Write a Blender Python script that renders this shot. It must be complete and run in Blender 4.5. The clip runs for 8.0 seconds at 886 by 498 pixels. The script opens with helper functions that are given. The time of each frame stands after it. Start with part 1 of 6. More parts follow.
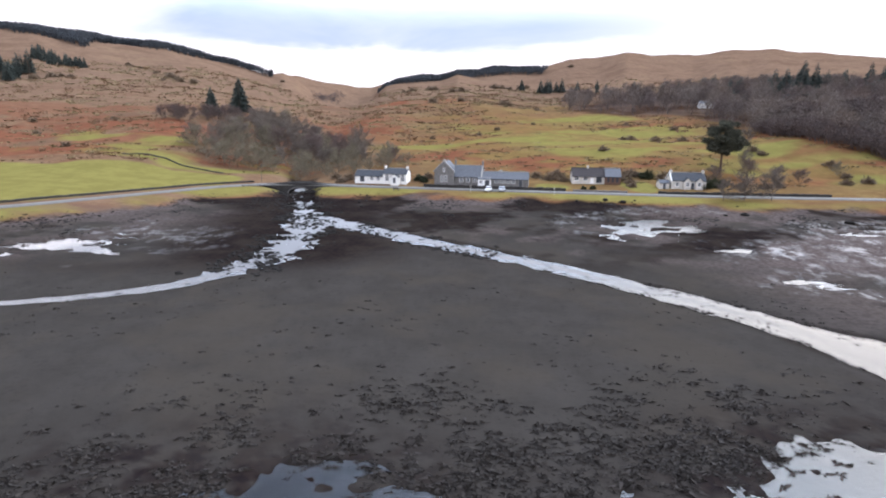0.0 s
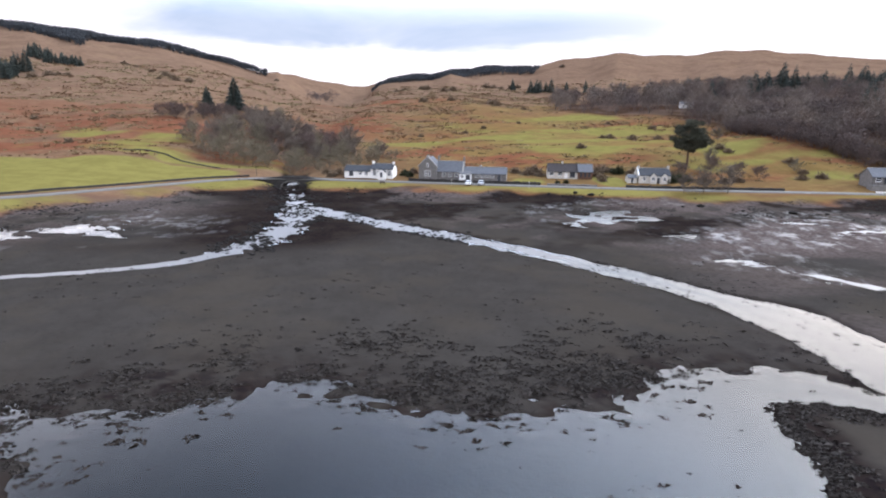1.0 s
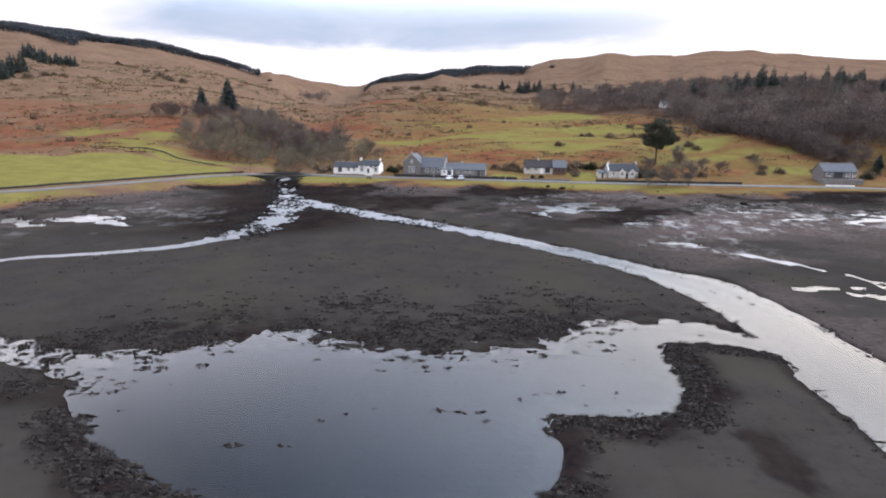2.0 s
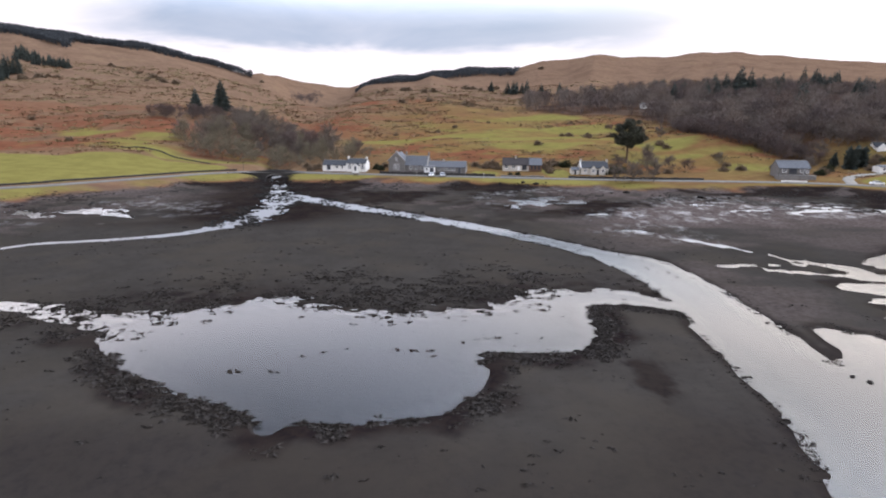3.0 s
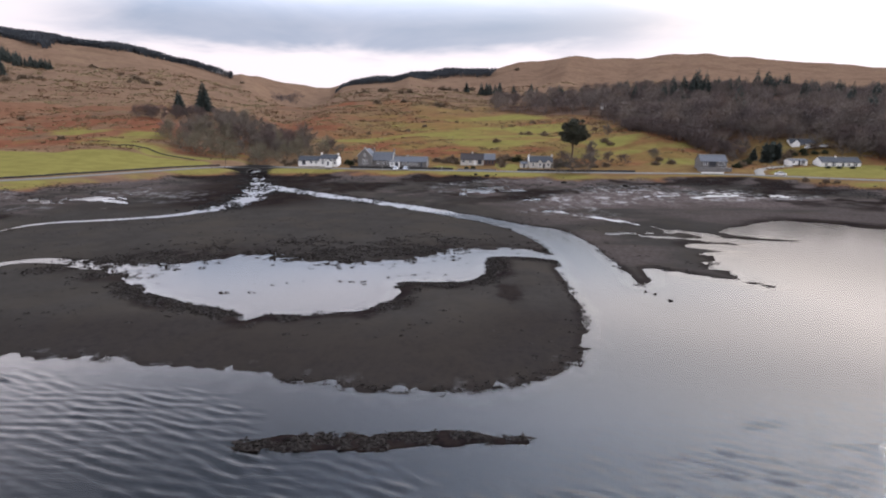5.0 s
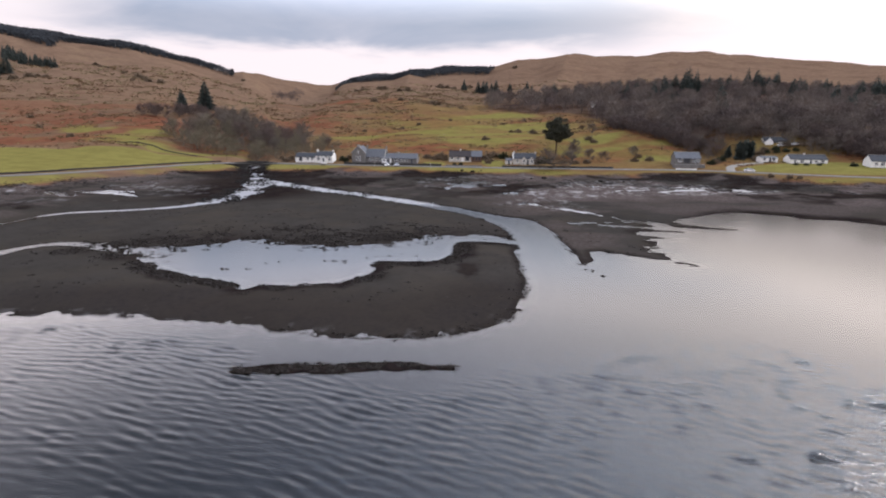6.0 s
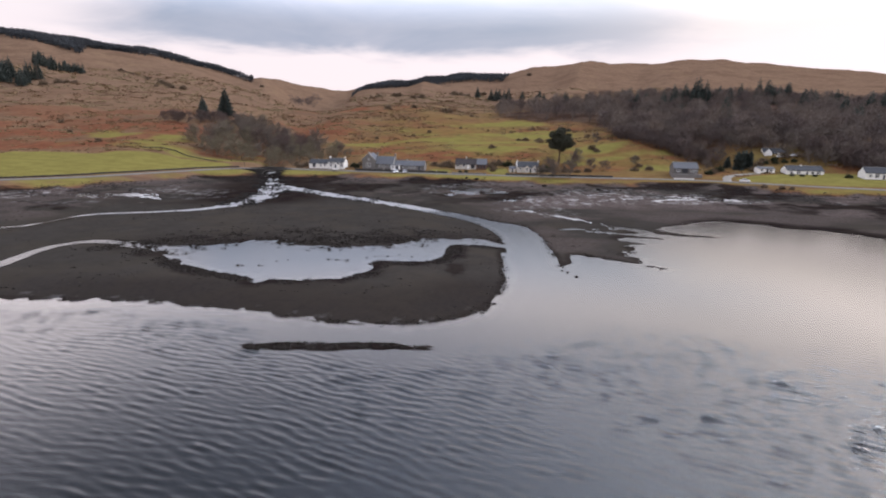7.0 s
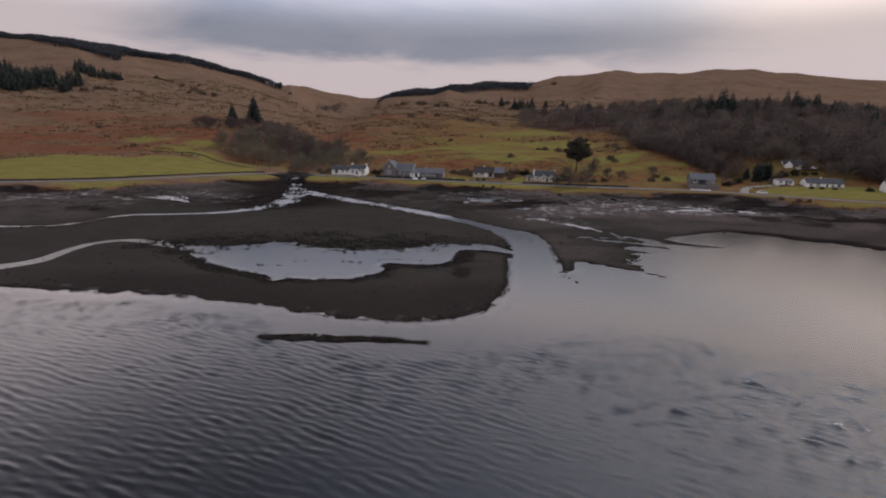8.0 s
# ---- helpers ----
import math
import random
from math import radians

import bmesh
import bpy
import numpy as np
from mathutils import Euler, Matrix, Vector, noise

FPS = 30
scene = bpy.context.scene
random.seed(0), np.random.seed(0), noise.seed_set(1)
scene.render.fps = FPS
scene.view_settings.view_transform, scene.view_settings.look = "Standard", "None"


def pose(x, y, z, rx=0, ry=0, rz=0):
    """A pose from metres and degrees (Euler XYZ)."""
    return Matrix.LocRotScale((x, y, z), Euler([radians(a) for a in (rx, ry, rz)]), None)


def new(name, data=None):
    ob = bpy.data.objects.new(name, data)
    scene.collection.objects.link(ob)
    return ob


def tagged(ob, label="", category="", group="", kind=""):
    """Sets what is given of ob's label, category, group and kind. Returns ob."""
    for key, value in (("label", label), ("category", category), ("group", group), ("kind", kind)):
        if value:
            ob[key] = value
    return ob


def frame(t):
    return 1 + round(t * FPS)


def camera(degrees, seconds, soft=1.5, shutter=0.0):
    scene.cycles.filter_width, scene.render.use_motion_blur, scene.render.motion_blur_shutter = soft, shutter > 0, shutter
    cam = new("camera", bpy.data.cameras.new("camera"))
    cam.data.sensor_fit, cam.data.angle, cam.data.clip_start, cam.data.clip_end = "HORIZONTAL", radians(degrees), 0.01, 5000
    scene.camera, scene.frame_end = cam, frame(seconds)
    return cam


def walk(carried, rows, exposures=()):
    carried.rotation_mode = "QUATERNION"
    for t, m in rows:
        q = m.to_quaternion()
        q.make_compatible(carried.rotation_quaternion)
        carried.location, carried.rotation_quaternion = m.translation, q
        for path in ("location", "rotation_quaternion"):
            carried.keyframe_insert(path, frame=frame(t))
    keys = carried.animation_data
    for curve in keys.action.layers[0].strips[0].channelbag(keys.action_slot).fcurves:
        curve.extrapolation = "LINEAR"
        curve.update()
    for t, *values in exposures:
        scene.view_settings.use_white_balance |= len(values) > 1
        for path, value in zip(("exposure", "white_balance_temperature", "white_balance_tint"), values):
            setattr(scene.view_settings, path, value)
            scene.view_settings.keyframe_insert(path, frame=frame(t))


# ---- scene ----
# ---- camera ----
cam = camera(79.0, 8.0, soft=2.0)
METRES, EYE, TILT, LEAN, TURN = 99.6, 25.0, 0.0, 0.0, 0.8
ROWS = [
    (0.0, 0.0, 0.0, 0.0, 0.1, -13.06, -0.41),
    (0.5, 0.0197, -0.0629, -0.0012, -0.08, -13.13, -0.49),
    (1.0, 0.0396, -0.1254, -0.0028, -0.42, -13.15, -0.59),
    (1.5, 0.0593, -0.1897, -0.004, -0.75, -13.2, -0.58),
    (3.0, 0.1163, -0.3814, -0.0077, -1.82, -13.08, -0.49),
    (3.5, 0.1349, -0.4462, -0.008, -2.23, -13.02, -0.5),
    (4.0, 0.1538, -0.512, -0.0078, -2.53, -12.96, -0.5),
    (4.5, 0.1737, -0.577, -0.0095, -3.04, -12.99, -0.51),
    (5.0, 0.1938, -0.6419, -0.0106, -3.6, -13.06, -0.41),
    (6.5, 0.2631, -0.8438, 0.0062, -3.1, -13.45, -0.63),
    (7.0, 0.2805, -0.8908, 0.0163, -1.76, -12.86, -0.94),
    (7.5, 0.2968, -0.925, 0.0224, -0.36, -12.47, -1.15),
    (8.0, 0.3104, -0.9465, 0.0233, 0.88, -12.15, -1.5),
]
EXPOSURES = [(0.0, 0.41, 6290, 20.5), (1.5, 0.27, 6390, 21), (3.0, 0.07, 6540, 21.5), (5.0, -0.13, 6640, 23), (6.5, -0.22, 6760, 24), (7.5, -0.33, 6880, 26), (8.0, -1.15, 7020, 28)]
walk(cam, [(t, pose(0, 0, EYE, TILT, LEAN, TURN) @ pose(METRES * x, METRES * y, METRES * z, 90 + pitch, roll, yaw)) for t, x, y, z, yaw, pitch, roll in ROWS], EXPOSURES)

# ---- sky and sun ----
SUN_TURN, SUN_HEIGHT = 58.0, 38.0
world = bpy.data.worlds.new("overcast_sky")
scene.world = world
world.use_nodes = True
wt = world.node_tree
wt.nodes.clear()


def wnode(kind, **values):
    n = wt.nodes.new(kind)
    for key, value in values.items():
        n.inputs[key].default_value = value
    return n


def wlink(a, out, b, into):
    wt.links.new(a.outputs[out], b.inputs[into])


def wmath(op, a, b=None, clamp=False):
    n = wt.nodes.new("ShaderNodeMath")
    n.operation, n.use_clamp = op, clamp
    for i, v in enumerate((a, b)):
        if isinstance(v, (int, float)):
            n.inputs[i].default_value = v
        elif v is not None:
            wt.links.new(v, n.inputs[i])
    return n.outputs[0]


sky = wt.nodes.new("ShaderNodeTexSky")
sky.sky_type, sky.sun_disc = "NISHITA", False
sky.sun_elevation, sky.sun_rotation = radians(SUN_HEIGHT), radians(SUN_TURN)
clear = wt.nodes.new("ShaderNodeVectorMath")
clear.operation = "SCALE"
clear.inputs[3].default_value = 0.10
wlink(sky, 0, clear, 0)
coord = wnode("ShaderNodeTexCoord")
split = wnode("ShaderNodeSeparateXYZ")
wlink(coord, "Generated", split, 0)
# the cloud sheet: the view's way carried up to a level ceiling
up = wmath("MAXIMUM", split.outputs[2], 0.0)
lift = wmath("ADD", up, 0.10)
flat_x, flat_y = wmath("DIVIDE", split.outputs[0], lift), wmath("DIVIDE", split.outputs[1], lift)
sheet = wnode("ShaderNodeCombineXYZ")
wt.links.new(flat_x, sheet.inputs[0])
wt.links.new(flat_y, sheet.inputs[1])
puffs = wnode("ShaderNodeTexNoise", Scale=0.75, Detail=6.0, Roughness=0.55, Distortion=0.35)
wlink(sheet, 0, puffs, "Vector")
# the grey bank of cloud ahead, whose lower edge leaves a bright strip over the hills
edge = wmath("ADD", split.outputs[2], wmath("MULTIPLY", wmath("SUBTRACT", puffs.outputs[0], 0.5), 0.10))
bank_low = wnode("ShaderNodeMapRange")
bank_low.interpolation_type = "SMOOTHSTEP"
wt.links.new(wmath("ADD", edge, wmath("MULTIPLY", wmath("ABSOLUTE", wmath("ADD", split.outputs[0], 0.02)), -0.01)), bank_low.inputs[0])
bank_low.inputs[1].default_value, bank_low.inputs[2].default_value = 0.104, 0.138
bank_side = wnode("ShaderNodeMapRange")
bank_side.interpolation_type = "SMOOTHSTEP"
wt.links.new(wmath("SUBTRACT", wmath("ADD", split.outputs[0], wmath("MULTIPLY", wmath("SUBTRACT", puffs.outputs[0], 0.5), 0.5)), wmath("MULTIPLY", split.outputs[2], 0.5)), bank_side.inputs[0])
bank_side.inputs[1].default_value, bank_side.inputs[2].default_value = 0.48, 0.12
bank_top = wnode("ShaderNodeMapRange")
bank_top.interpolation_type = "SMOOTHSTEP"
wt.links.new(edge, bank_top.inputs[0])
for i, v in ((1, 0.22), (2, 0.34), (3, 1.0), (4, 0.25)):
    bank_top.inputs[i].default_value = v
bank_left = wnode("ShaderNodeMapRange")
bank_left.interpolation_type = "SMOOTHSTEP"
wt.links.new(wmath("ADD", split.outputs[0], wmath("MULTIPLY", wmath("SUBTRACT", puffs.outputs[0], 0.5), 0.3)), bank_left.inputs[0])
bank_left.inputs[1].default_value, bank_left.inputs[2].default_value = -0.60, -0.34
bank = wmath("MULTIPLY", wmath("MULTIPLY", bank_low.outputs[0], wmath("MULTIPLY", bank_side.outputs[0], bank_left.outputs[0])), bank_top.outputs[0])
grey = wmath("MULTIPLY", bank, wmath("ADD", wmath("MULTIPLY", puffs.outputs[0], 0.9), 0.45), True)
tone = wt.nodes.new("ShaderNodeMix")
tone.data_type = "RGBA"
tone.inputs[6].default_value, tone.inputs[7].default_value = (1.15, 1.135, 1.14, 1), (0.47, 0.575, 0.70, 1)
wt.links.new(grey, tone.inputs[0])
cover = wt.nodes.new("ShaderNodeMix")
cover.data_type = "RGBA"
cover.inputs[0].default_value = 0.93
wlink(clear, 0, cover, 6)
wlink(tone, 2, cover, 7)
# the veil thins higher up, and most of all towards the hidden sun
high = wnode("ShaderNodeMapRange")
high.interpolation_type = "SMOOTHSTEP"
wt.links.new(split.outputs[2], high.inputs[0])
for i, v in ((1, 0.155), (2, 0.28), (3, 1.0), (4, 3.3)):
    high.inputs[i].default_value = v
dome = wnode("ShaderNodeMapRange")
dome.interpolation_type = "SMOOTHSTEP"
wt.links.new(split.outputs[2], dome.inputs[0])
for i, v in ((1, 0.30), (2, 0.62), (3, 1.0), (4, 0.19)):
    dome.inputs[i].default_value = v
towards = wt.nodes.new("ShaderNodeVectorMath")
towards.operation = "DOT_PRODUCT"
wlink(coord, "Generated", towards, 0)
ce = math.cos(radians(SUN_HEIGHT))
towards.inputs[1].default_value = (ce * math.sin(radians(SUN_TURN)), ce * math.cos(radians(SUN_TURN)), math.sin(radians(SUN_HEIGHT)))
aloft_glow = wnode("ShaderNodeMapRange")
aloft_glow.interpolation_type = "SMOOTHSTEP"
wt.links.new(split.outputs[2], aloft_glow.inputs[0])
for i, v in ((1, 0.34), (2, 0.56), (3, 0.03), (4, 1.0)):
    aloft_glow.inputs[i].default_value = v
glow = wmath("MULTIPLY", wmath("POWER", wmath("MAXIMUM", towards.outputs["Value"], 0.0), 3.0), 5.1)
away = wnode("ShaderNodeMapRange")
wt.links.new(split.outputs[0], away.inputs[0])
for i, v in ((1, -0.5), (2, 0.15), (3, 0.60), (4, 1.0)):
    away.inputs[i].default_value = v
steep = wnode("ShaderNodeMapRange")
wt.links.new(split.outputs[2], steep.inputs[0])
steep.inputs[1].default_value, steep.inputs[2].default_value = 0.24, 0.46
veil = wt.nodes.new("ShaderNodeMix")
veil.data_type, veil.blend_type = "RGBA", "MULTIPLY"
veil.inputs[0].default_value = 1.0
wlink(cover, 2, veil, 6)
wt.links.new(wmath("ADD", wmath("ADD", wmath("MULTIPLY", wmath("SUBTRACT", wmath("MULTIPLY", high.outputs[0], dome.outputs[0]), 0.9), wmath("SUBTRACT", 1.0, wmath("MULTIPLY", wmath("SUBTRACT", 1.0, away.outputs[0]), steep.outputs[0]))), 0.9), wmath("MULTIPLY", glow, aloft_glow.outputs[0])), veil.inputs[7])
cool = wt.nodes.new("ShaderNodeMix")
cool.data_type, cool.blend_type = "RGBA", "MULTIPLY"
cool.inputs[7].default_value = (0.78, 0.95, 1.15, 1)
aloft = wnode("ShaderNodeMapRange")
wt.links.new(split.outputs[2], aloft.inputs[0])
aloft.inputs[1].default_value, aloft.inputs[2].default_value = 0.30, 0.60
wt.links.new(aloft.outputs[0], cool.inputs[0])
wlink(veil, 2, cool, 6)
# the light aloft is cooler away from the hidden sun and warmer towards it
side = wt.nodes.new("ShaderNodeMix")
side.data_type = "RGBA"
side.inputs[6].default_value, side.inputs[7].default_value = (0.965, 1.0, 1.01, 1), (1.005, 1.0, 0.91, 1)
sunward = wnode("ShaderNodeMapRange")
wt.links.new(split.outputs[0], sunward.inputs[0])
sunward.inputs[1].default_value, sunward.inputs[2].default_value = -0.10, 0.45
wt.links.new(sunward.outputs[0], side.inputs[0])
warm = wt.nodes.new("ShaderNodeMix")
warm.data_type, warm.blend_type = "RGBA", "MULTIPLY"
over = wnode("ShaderNodeMapRange")
wt.links.new(split.outputs[2], over.inputs[0])
over.inputs[1].default_value, over.inputs[2].default_value = 0.10, 0.20
wt.links.new(over.outputs[0], warm.inputs[0])
wlink(cool, 2, warm, 6)
wlink(side, 2, warm, 7)
back = wnode("ShaderNodeBackground", Strength=1.0)
wlink(warm, 2, back, 0)
wout = wnode("ShaderNodeOutputWorld")
wlink(back, 0, wout, 0)

sun = new("sun", bpy.data.lights.new("sun", "SUN"))
sun.data.energy, sun.data.angle, sun.data.color = 0.5, radians(12), (1.0, 0.95, 0.88)
sun.matrix_world = pose(0, 0, 60, 90 - SUN_HEIGHT, 0, 180 - SUN_TURN)
# ---- materials ----
class Nodes:
    """A short hand for building node materials."""

    def __init__(self, name):
        self.mat = bpy.data.materials.new(name)
        self.mat.use_nodes = True
        self.tree = self.mat.node_tree
        self.tree.nodes.clear()
        self.out = self.tree.nodes.new("ShaderNodeOutputMaterial")
        self.where = self.tree.nodes.new("ShaderNodeTexCoord").outputs["Object"]

    def put(self, value, socket):
        if isinstance(value, bpy.types.NodeSocket):
            self.tree.links.new(value, socket)
        elif value is not None:
            socket.default_value = (*value, 1) if isinstance(value, tuple) and len(value) == 3 and socket.type == "RGBA" else value

    def noise(self, scale, detail=4.0, rough=0.55, vector=None, warp=0.0):
        n = self.tree.nodes.new("ShaderNodeTexNoise")
        self.put(self.where if vector is None else vector, n.inputs["Vector"])
        n.inputs["Scale"].default_value, n.inputs["Detail"].default_value = scale, detail
        n.inputs["Roughness"].default_value, n.inputs["Distortion"].default_value = rough, warp
        return n.outputs[0]

    def stretch(self, x, y, z, turn=0.0):
        n = self.tree.nodes.new("ShaderNodeMapping")
        self.put(self.where, n.inputs["Vector"])
        n.vector_type = "TEXTURE"
        n.inputs["Scale"].default_value, n.inputs["Rotation"].default_value = (1 / x, 1 / y, 1 / z), (0, 0, radians(turn))
        return n.outputs[0]

    def math(self, op, a, b=0.0, clamp=False):
        n = self.tree.nodes.new("ShaderNodeMath")
        n.operation, n.use_clamp = op, clamp
        self.put(a, n.inputs[0])
        self.put(b, n.inputs[1])
        return n.outputs[0]

    def span(self, v, a, b, c=0.0, d=1.0):
        n = self.tree.nodes.new("ShaderNodeMapRange")
        n.interpolation_type = "SMOOTHSTEP"
        for i, q in enumerate((v, a, b, c, d)):
            self.put(q, n.inputs[i])
        return n.outputs[0]

    def mix(self, f, a, b, blend="MIX"):
        n = self.tree.nodes.new("ShaderNodeMix")
        n.data_type, n.blend_type = "RGBA", blend
        self.put(f, n.inputs[0])
        self.put(a, n.inputs[6])
        self.put(b, n.inputs[7])
        return n.outputs[2]

    def attr(self, name):
        n = self.tree.nodes.new("ShaderNodeAttribute")
        n.attribute_name = name
        s = self.tree.nodes.new("ShaderNodeSeparateColor")
        self.tree.links.new(n.outputs["Color"], s.inputs[0])
        return s.outputs[0], s.outputs[1], s.outputs[2], n.outputs["Alpha"]

    def island(self):
        return self.tree.nodes.new("ShaderNodeNewGeometry").outputs["Random Per Island"]

    def each(self):
        return self.tree.nodes.new("ShaderNodeObjectInfo").outputs["Random"]

    def bump(self, height, strength=0.5, distance=0.1):
        n = self.tree.nodes.new("ShaderNodeBump")
        self.put(height, n.inputs["Height"])
        self.put(strength, n.inputs["Strength"])
        n.inputs["Distance"].default_value = distance
        return n.outputs[0]

    def surface(self, colour, rough=0.8, metal=0.0, normal=None, gloss=0.5):
        n = self.tree.nodes.new("ShaderNodeBsdfPrincipled")
        self.put(colour, n.inputs["Base Color"])
        self.put(rough, n.inputs["Roughness"])
        n.inputs["Metallic"].default_value = metal
        self.put(gloss, n.inputs["Specular IOR Level"])
        self.put(normal, n.inputs["Normal"])
        self.tree.links.new(n.outputs[0], self.out.inputs[0])
        return self.mat


def plain(name, colour, other=None, scale=2.0, rough=0.8, metal=0.0, relief=0.15, gloss=0.4, vary=0.0):
    """A surface with two scales of tone and fine relief."""
    m = Nodes(name)
    other = other or tuple(c * 0.72 for c in colour)
    broad, fine = m.noise(scale, 5.0, 0.6), m.noise(scale * 9, 3.0)
    tone = m.mix(m.span(broad, 0.35, 0.68), colour, other)
    tone = m.mix(m.math("MULTIPLY", m.span(fine, 0.4, 0.75), 0.35), tone, tuple(c * 0.6 for c in colour))
    if vary:
        tone = m.mix(m.math("MULTIPLY", m.each(), vary), tone, other)
    return m.surface(tone, rough, metal, m.bump(fine, relief, 0.03), gloss)


def leafy(name, a, b, rough=0.8):
    """Foliage or twigs: every blade or spray has its own tone."""
    m = Nodes(name)
    tone = m.mix(m.island(), a, b)
    tone = m.mix(m.math("MULTIPLY", m.each(), 0.5), tone, tuple((p + q) * 0.35 for p, q in zip(a, b)))
    return m.surface(tone, rough, gloss=0.2)


# ground: mud, weed, shingle, grass, bracken and moor, told apart by where they grow
m = Nodes("ground")
green, brack, hazy_tan, rough_grass = m.attr("plants")
mud_f, weed_f, shingle_f, wet_f = m.attr("shore")
n_big, n_mid, n_fine = m.noise(0.02, 5.0), m.noise(0.16, 6.0, 0.62), m.noise(1.3, 4.0, 0.6)
n_tuft = m.noise(0.55, 5.0, 0.7, m.stretch(1, 1.5, 1, 8))
moor = m.mix(m.span(n_mid, 0.36, 0.66), (0.158, 0.096, 0.059), (0.122, 0.069, 0.043))
moor = m.mix(m.math("MULTIPLY", m.span(n_tuft, 0.45, 0.7), 0.5), moor, (0.089, 0.053, 0.034))
n_streak = m.noise(0.085, 6.0, 0.68, m.stretch(0.5, 1.3, 1, 4), 0.5)
moor = m.mix(m.math("MULTIPLY", m.span(n_streak, 0.50, 0.66), 0.6), moor, (0.102, 0.059, 0.037))
# tan moor, made paler and bluer far off: haze put into the colour
moor = m.mix(m.math("MULTIPLY", hazy_tan, 0.75), moor, m.mix(m.span(n_mid, 0.35, 0.65), (0.164, 0.106, 0.077), (0.132, 0.082, 0.060)))
n_patch = m.noise(0.028, 5.0, 0.66, m.stretch(0.7, 1.5, 1, 10), 0.6)
moor = m.mix(m.math("MULTIPLY", m.span(n_patch, 0.50, 0.62), 0.7), moor, (0.104, 0.063, 0.043))
moor = m.mix(m.math("MULTIPLY", m.span(n_patch, 0.45, 0.34), 0.6), moor, (0.175, 0.116, 0.074))
olive = m.mix(m.span(n_mid, 0.4, 0.62), (0.162, 0.105, 0.043), (0.132, 0.078, 0.034))
olive = m.mix(m.math("MULTIPLY", m.span(n_tuft, 0.48, 0.72), 0.65), olive, (0.088, 0.054, 0.025))
olive = m.mix(m.math("MULTIPLY", m.span(n_streak, 0.50, 0.64), 0.75), olive, (0.120, 0.064, 0.031))
olive = m.mix(m.math("MULTIPLY", m.span(n_patch, 0.50, 0.60), 0.7), olive, (0.112, 0.066, 0.031))
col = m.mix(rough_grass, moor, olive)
fern = m.mix(m.span(n_mid, 0.38, 0.64), (0.163, 0.062, 0.034), (0.120, 0.045, 0.025))
fern = m.mix(m.math("MULTIPLY", m.span(n_tuft, 0.45, 0.7), 0.55), fern, (0.084, 0.034, 0.022))
col = m.mix(brack, col, fern)
lawn = m.mix(m.span(n_mid, 0.38, 0.62), (0.161, 0.138, 0.042), (0.135, 0.115, 0.035))
lawn = m.mix(m.math("MULTIPLY", m.span(n_tuft, 0.5, 0.75), 0.35), lawn, (0.107, 0.092, 0.031))
col = m.mix(green, col, lawn)
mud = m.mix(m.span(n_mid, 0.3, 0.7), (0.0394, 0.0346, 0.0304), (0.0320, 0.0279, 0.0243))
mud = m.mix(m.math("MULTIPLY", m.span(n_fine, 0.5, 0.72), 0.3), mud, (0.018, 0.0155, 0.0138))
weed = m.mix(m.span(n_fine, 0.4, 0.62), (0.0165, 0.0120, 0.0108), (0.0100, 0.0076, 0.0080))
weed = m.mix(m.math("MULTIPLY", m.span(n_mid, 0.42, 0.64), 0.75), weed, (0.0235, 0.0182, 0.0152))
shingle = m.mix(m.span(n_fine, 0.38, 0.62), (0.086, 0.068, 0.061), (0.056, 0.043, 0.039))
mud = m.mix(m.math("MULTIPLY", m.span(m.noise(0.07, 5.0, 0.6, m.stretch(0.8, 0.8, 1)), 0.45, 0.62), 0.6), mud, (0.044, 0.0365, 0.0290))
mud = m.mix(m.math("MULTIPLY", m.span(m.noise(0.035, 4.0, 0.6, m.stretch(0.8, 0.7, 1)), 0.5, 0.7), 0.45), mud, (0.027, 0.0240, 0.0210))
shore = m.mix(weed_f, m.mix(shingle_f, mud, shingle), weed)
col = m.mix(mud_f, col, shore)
gleam = m.math("MULTIPLY", mud_f, wet_f)
gleam = m.math("MULTIPLY", gleam, m.span(m.noise(0.5, 5.0, 0.7, m.stretch(0.8, 0.55, 1)), 0.38, 0.62))
roughness = m.span(gleam, 0.2, 0.9, 0.92, 0.44)
sheen = m.span(gleam, 0.2, 0.9, 0.0, 0.42)
relief = m.math("ADD", m.math("MULTIPLY", n_tuft, 0.7), m.math("MULTIPLY", n_fine, 0.35))
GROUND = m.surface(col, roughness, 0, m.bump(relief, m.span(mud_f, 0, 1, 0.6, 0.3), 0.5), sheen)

# water: clear over its bed, mirror-like at a low angle
m = Nodes("water")
blown, stir, depth, _ = m.attr("wind")
ripple = m.math("ADD", m.noise(1.7, 4.0, 0.6, m.stretch(0.7, 1.3, 1, -33), 0.6), m.math("MULTIPLY", m.noise(5.5, 3.0, 0.6, m.stretch(0.7, 1.2, 1, -33)), 0.3))
ruffled = m.bump(ripple, m.math("ADD", m.math("MULTIPLY", blown, 0.22), 0.004), 0.06)
fres = m.tree.nodes.new("ShaderNodeFresnel")
fres.inputs["IOR"].default_value = 1.5
m.put(ruffled, fres.inputs["Normal"])
mirror = m.tree.nodes.new("ShaderNodeBsdfGlossy")
m.put(m.span(stir, 0, 1, 0.05, 0.34), mirror.inputs["Roughness"])
m.put(ruffled, mirror.inputs["Normal"])
clear_part = m.tree.nodes.new("ShaderNodeBsdfTransparent")
m.put(m.mix(depth, (0.94, 0.95, 0.95), (0.50, 0.56, 0.60)), clear_part.inputs["Color"])
both = m.tree.nodes.new("ShaderNodeMixShader")
m.tree.links.new(fres.outputs[0], both.inputs[0])
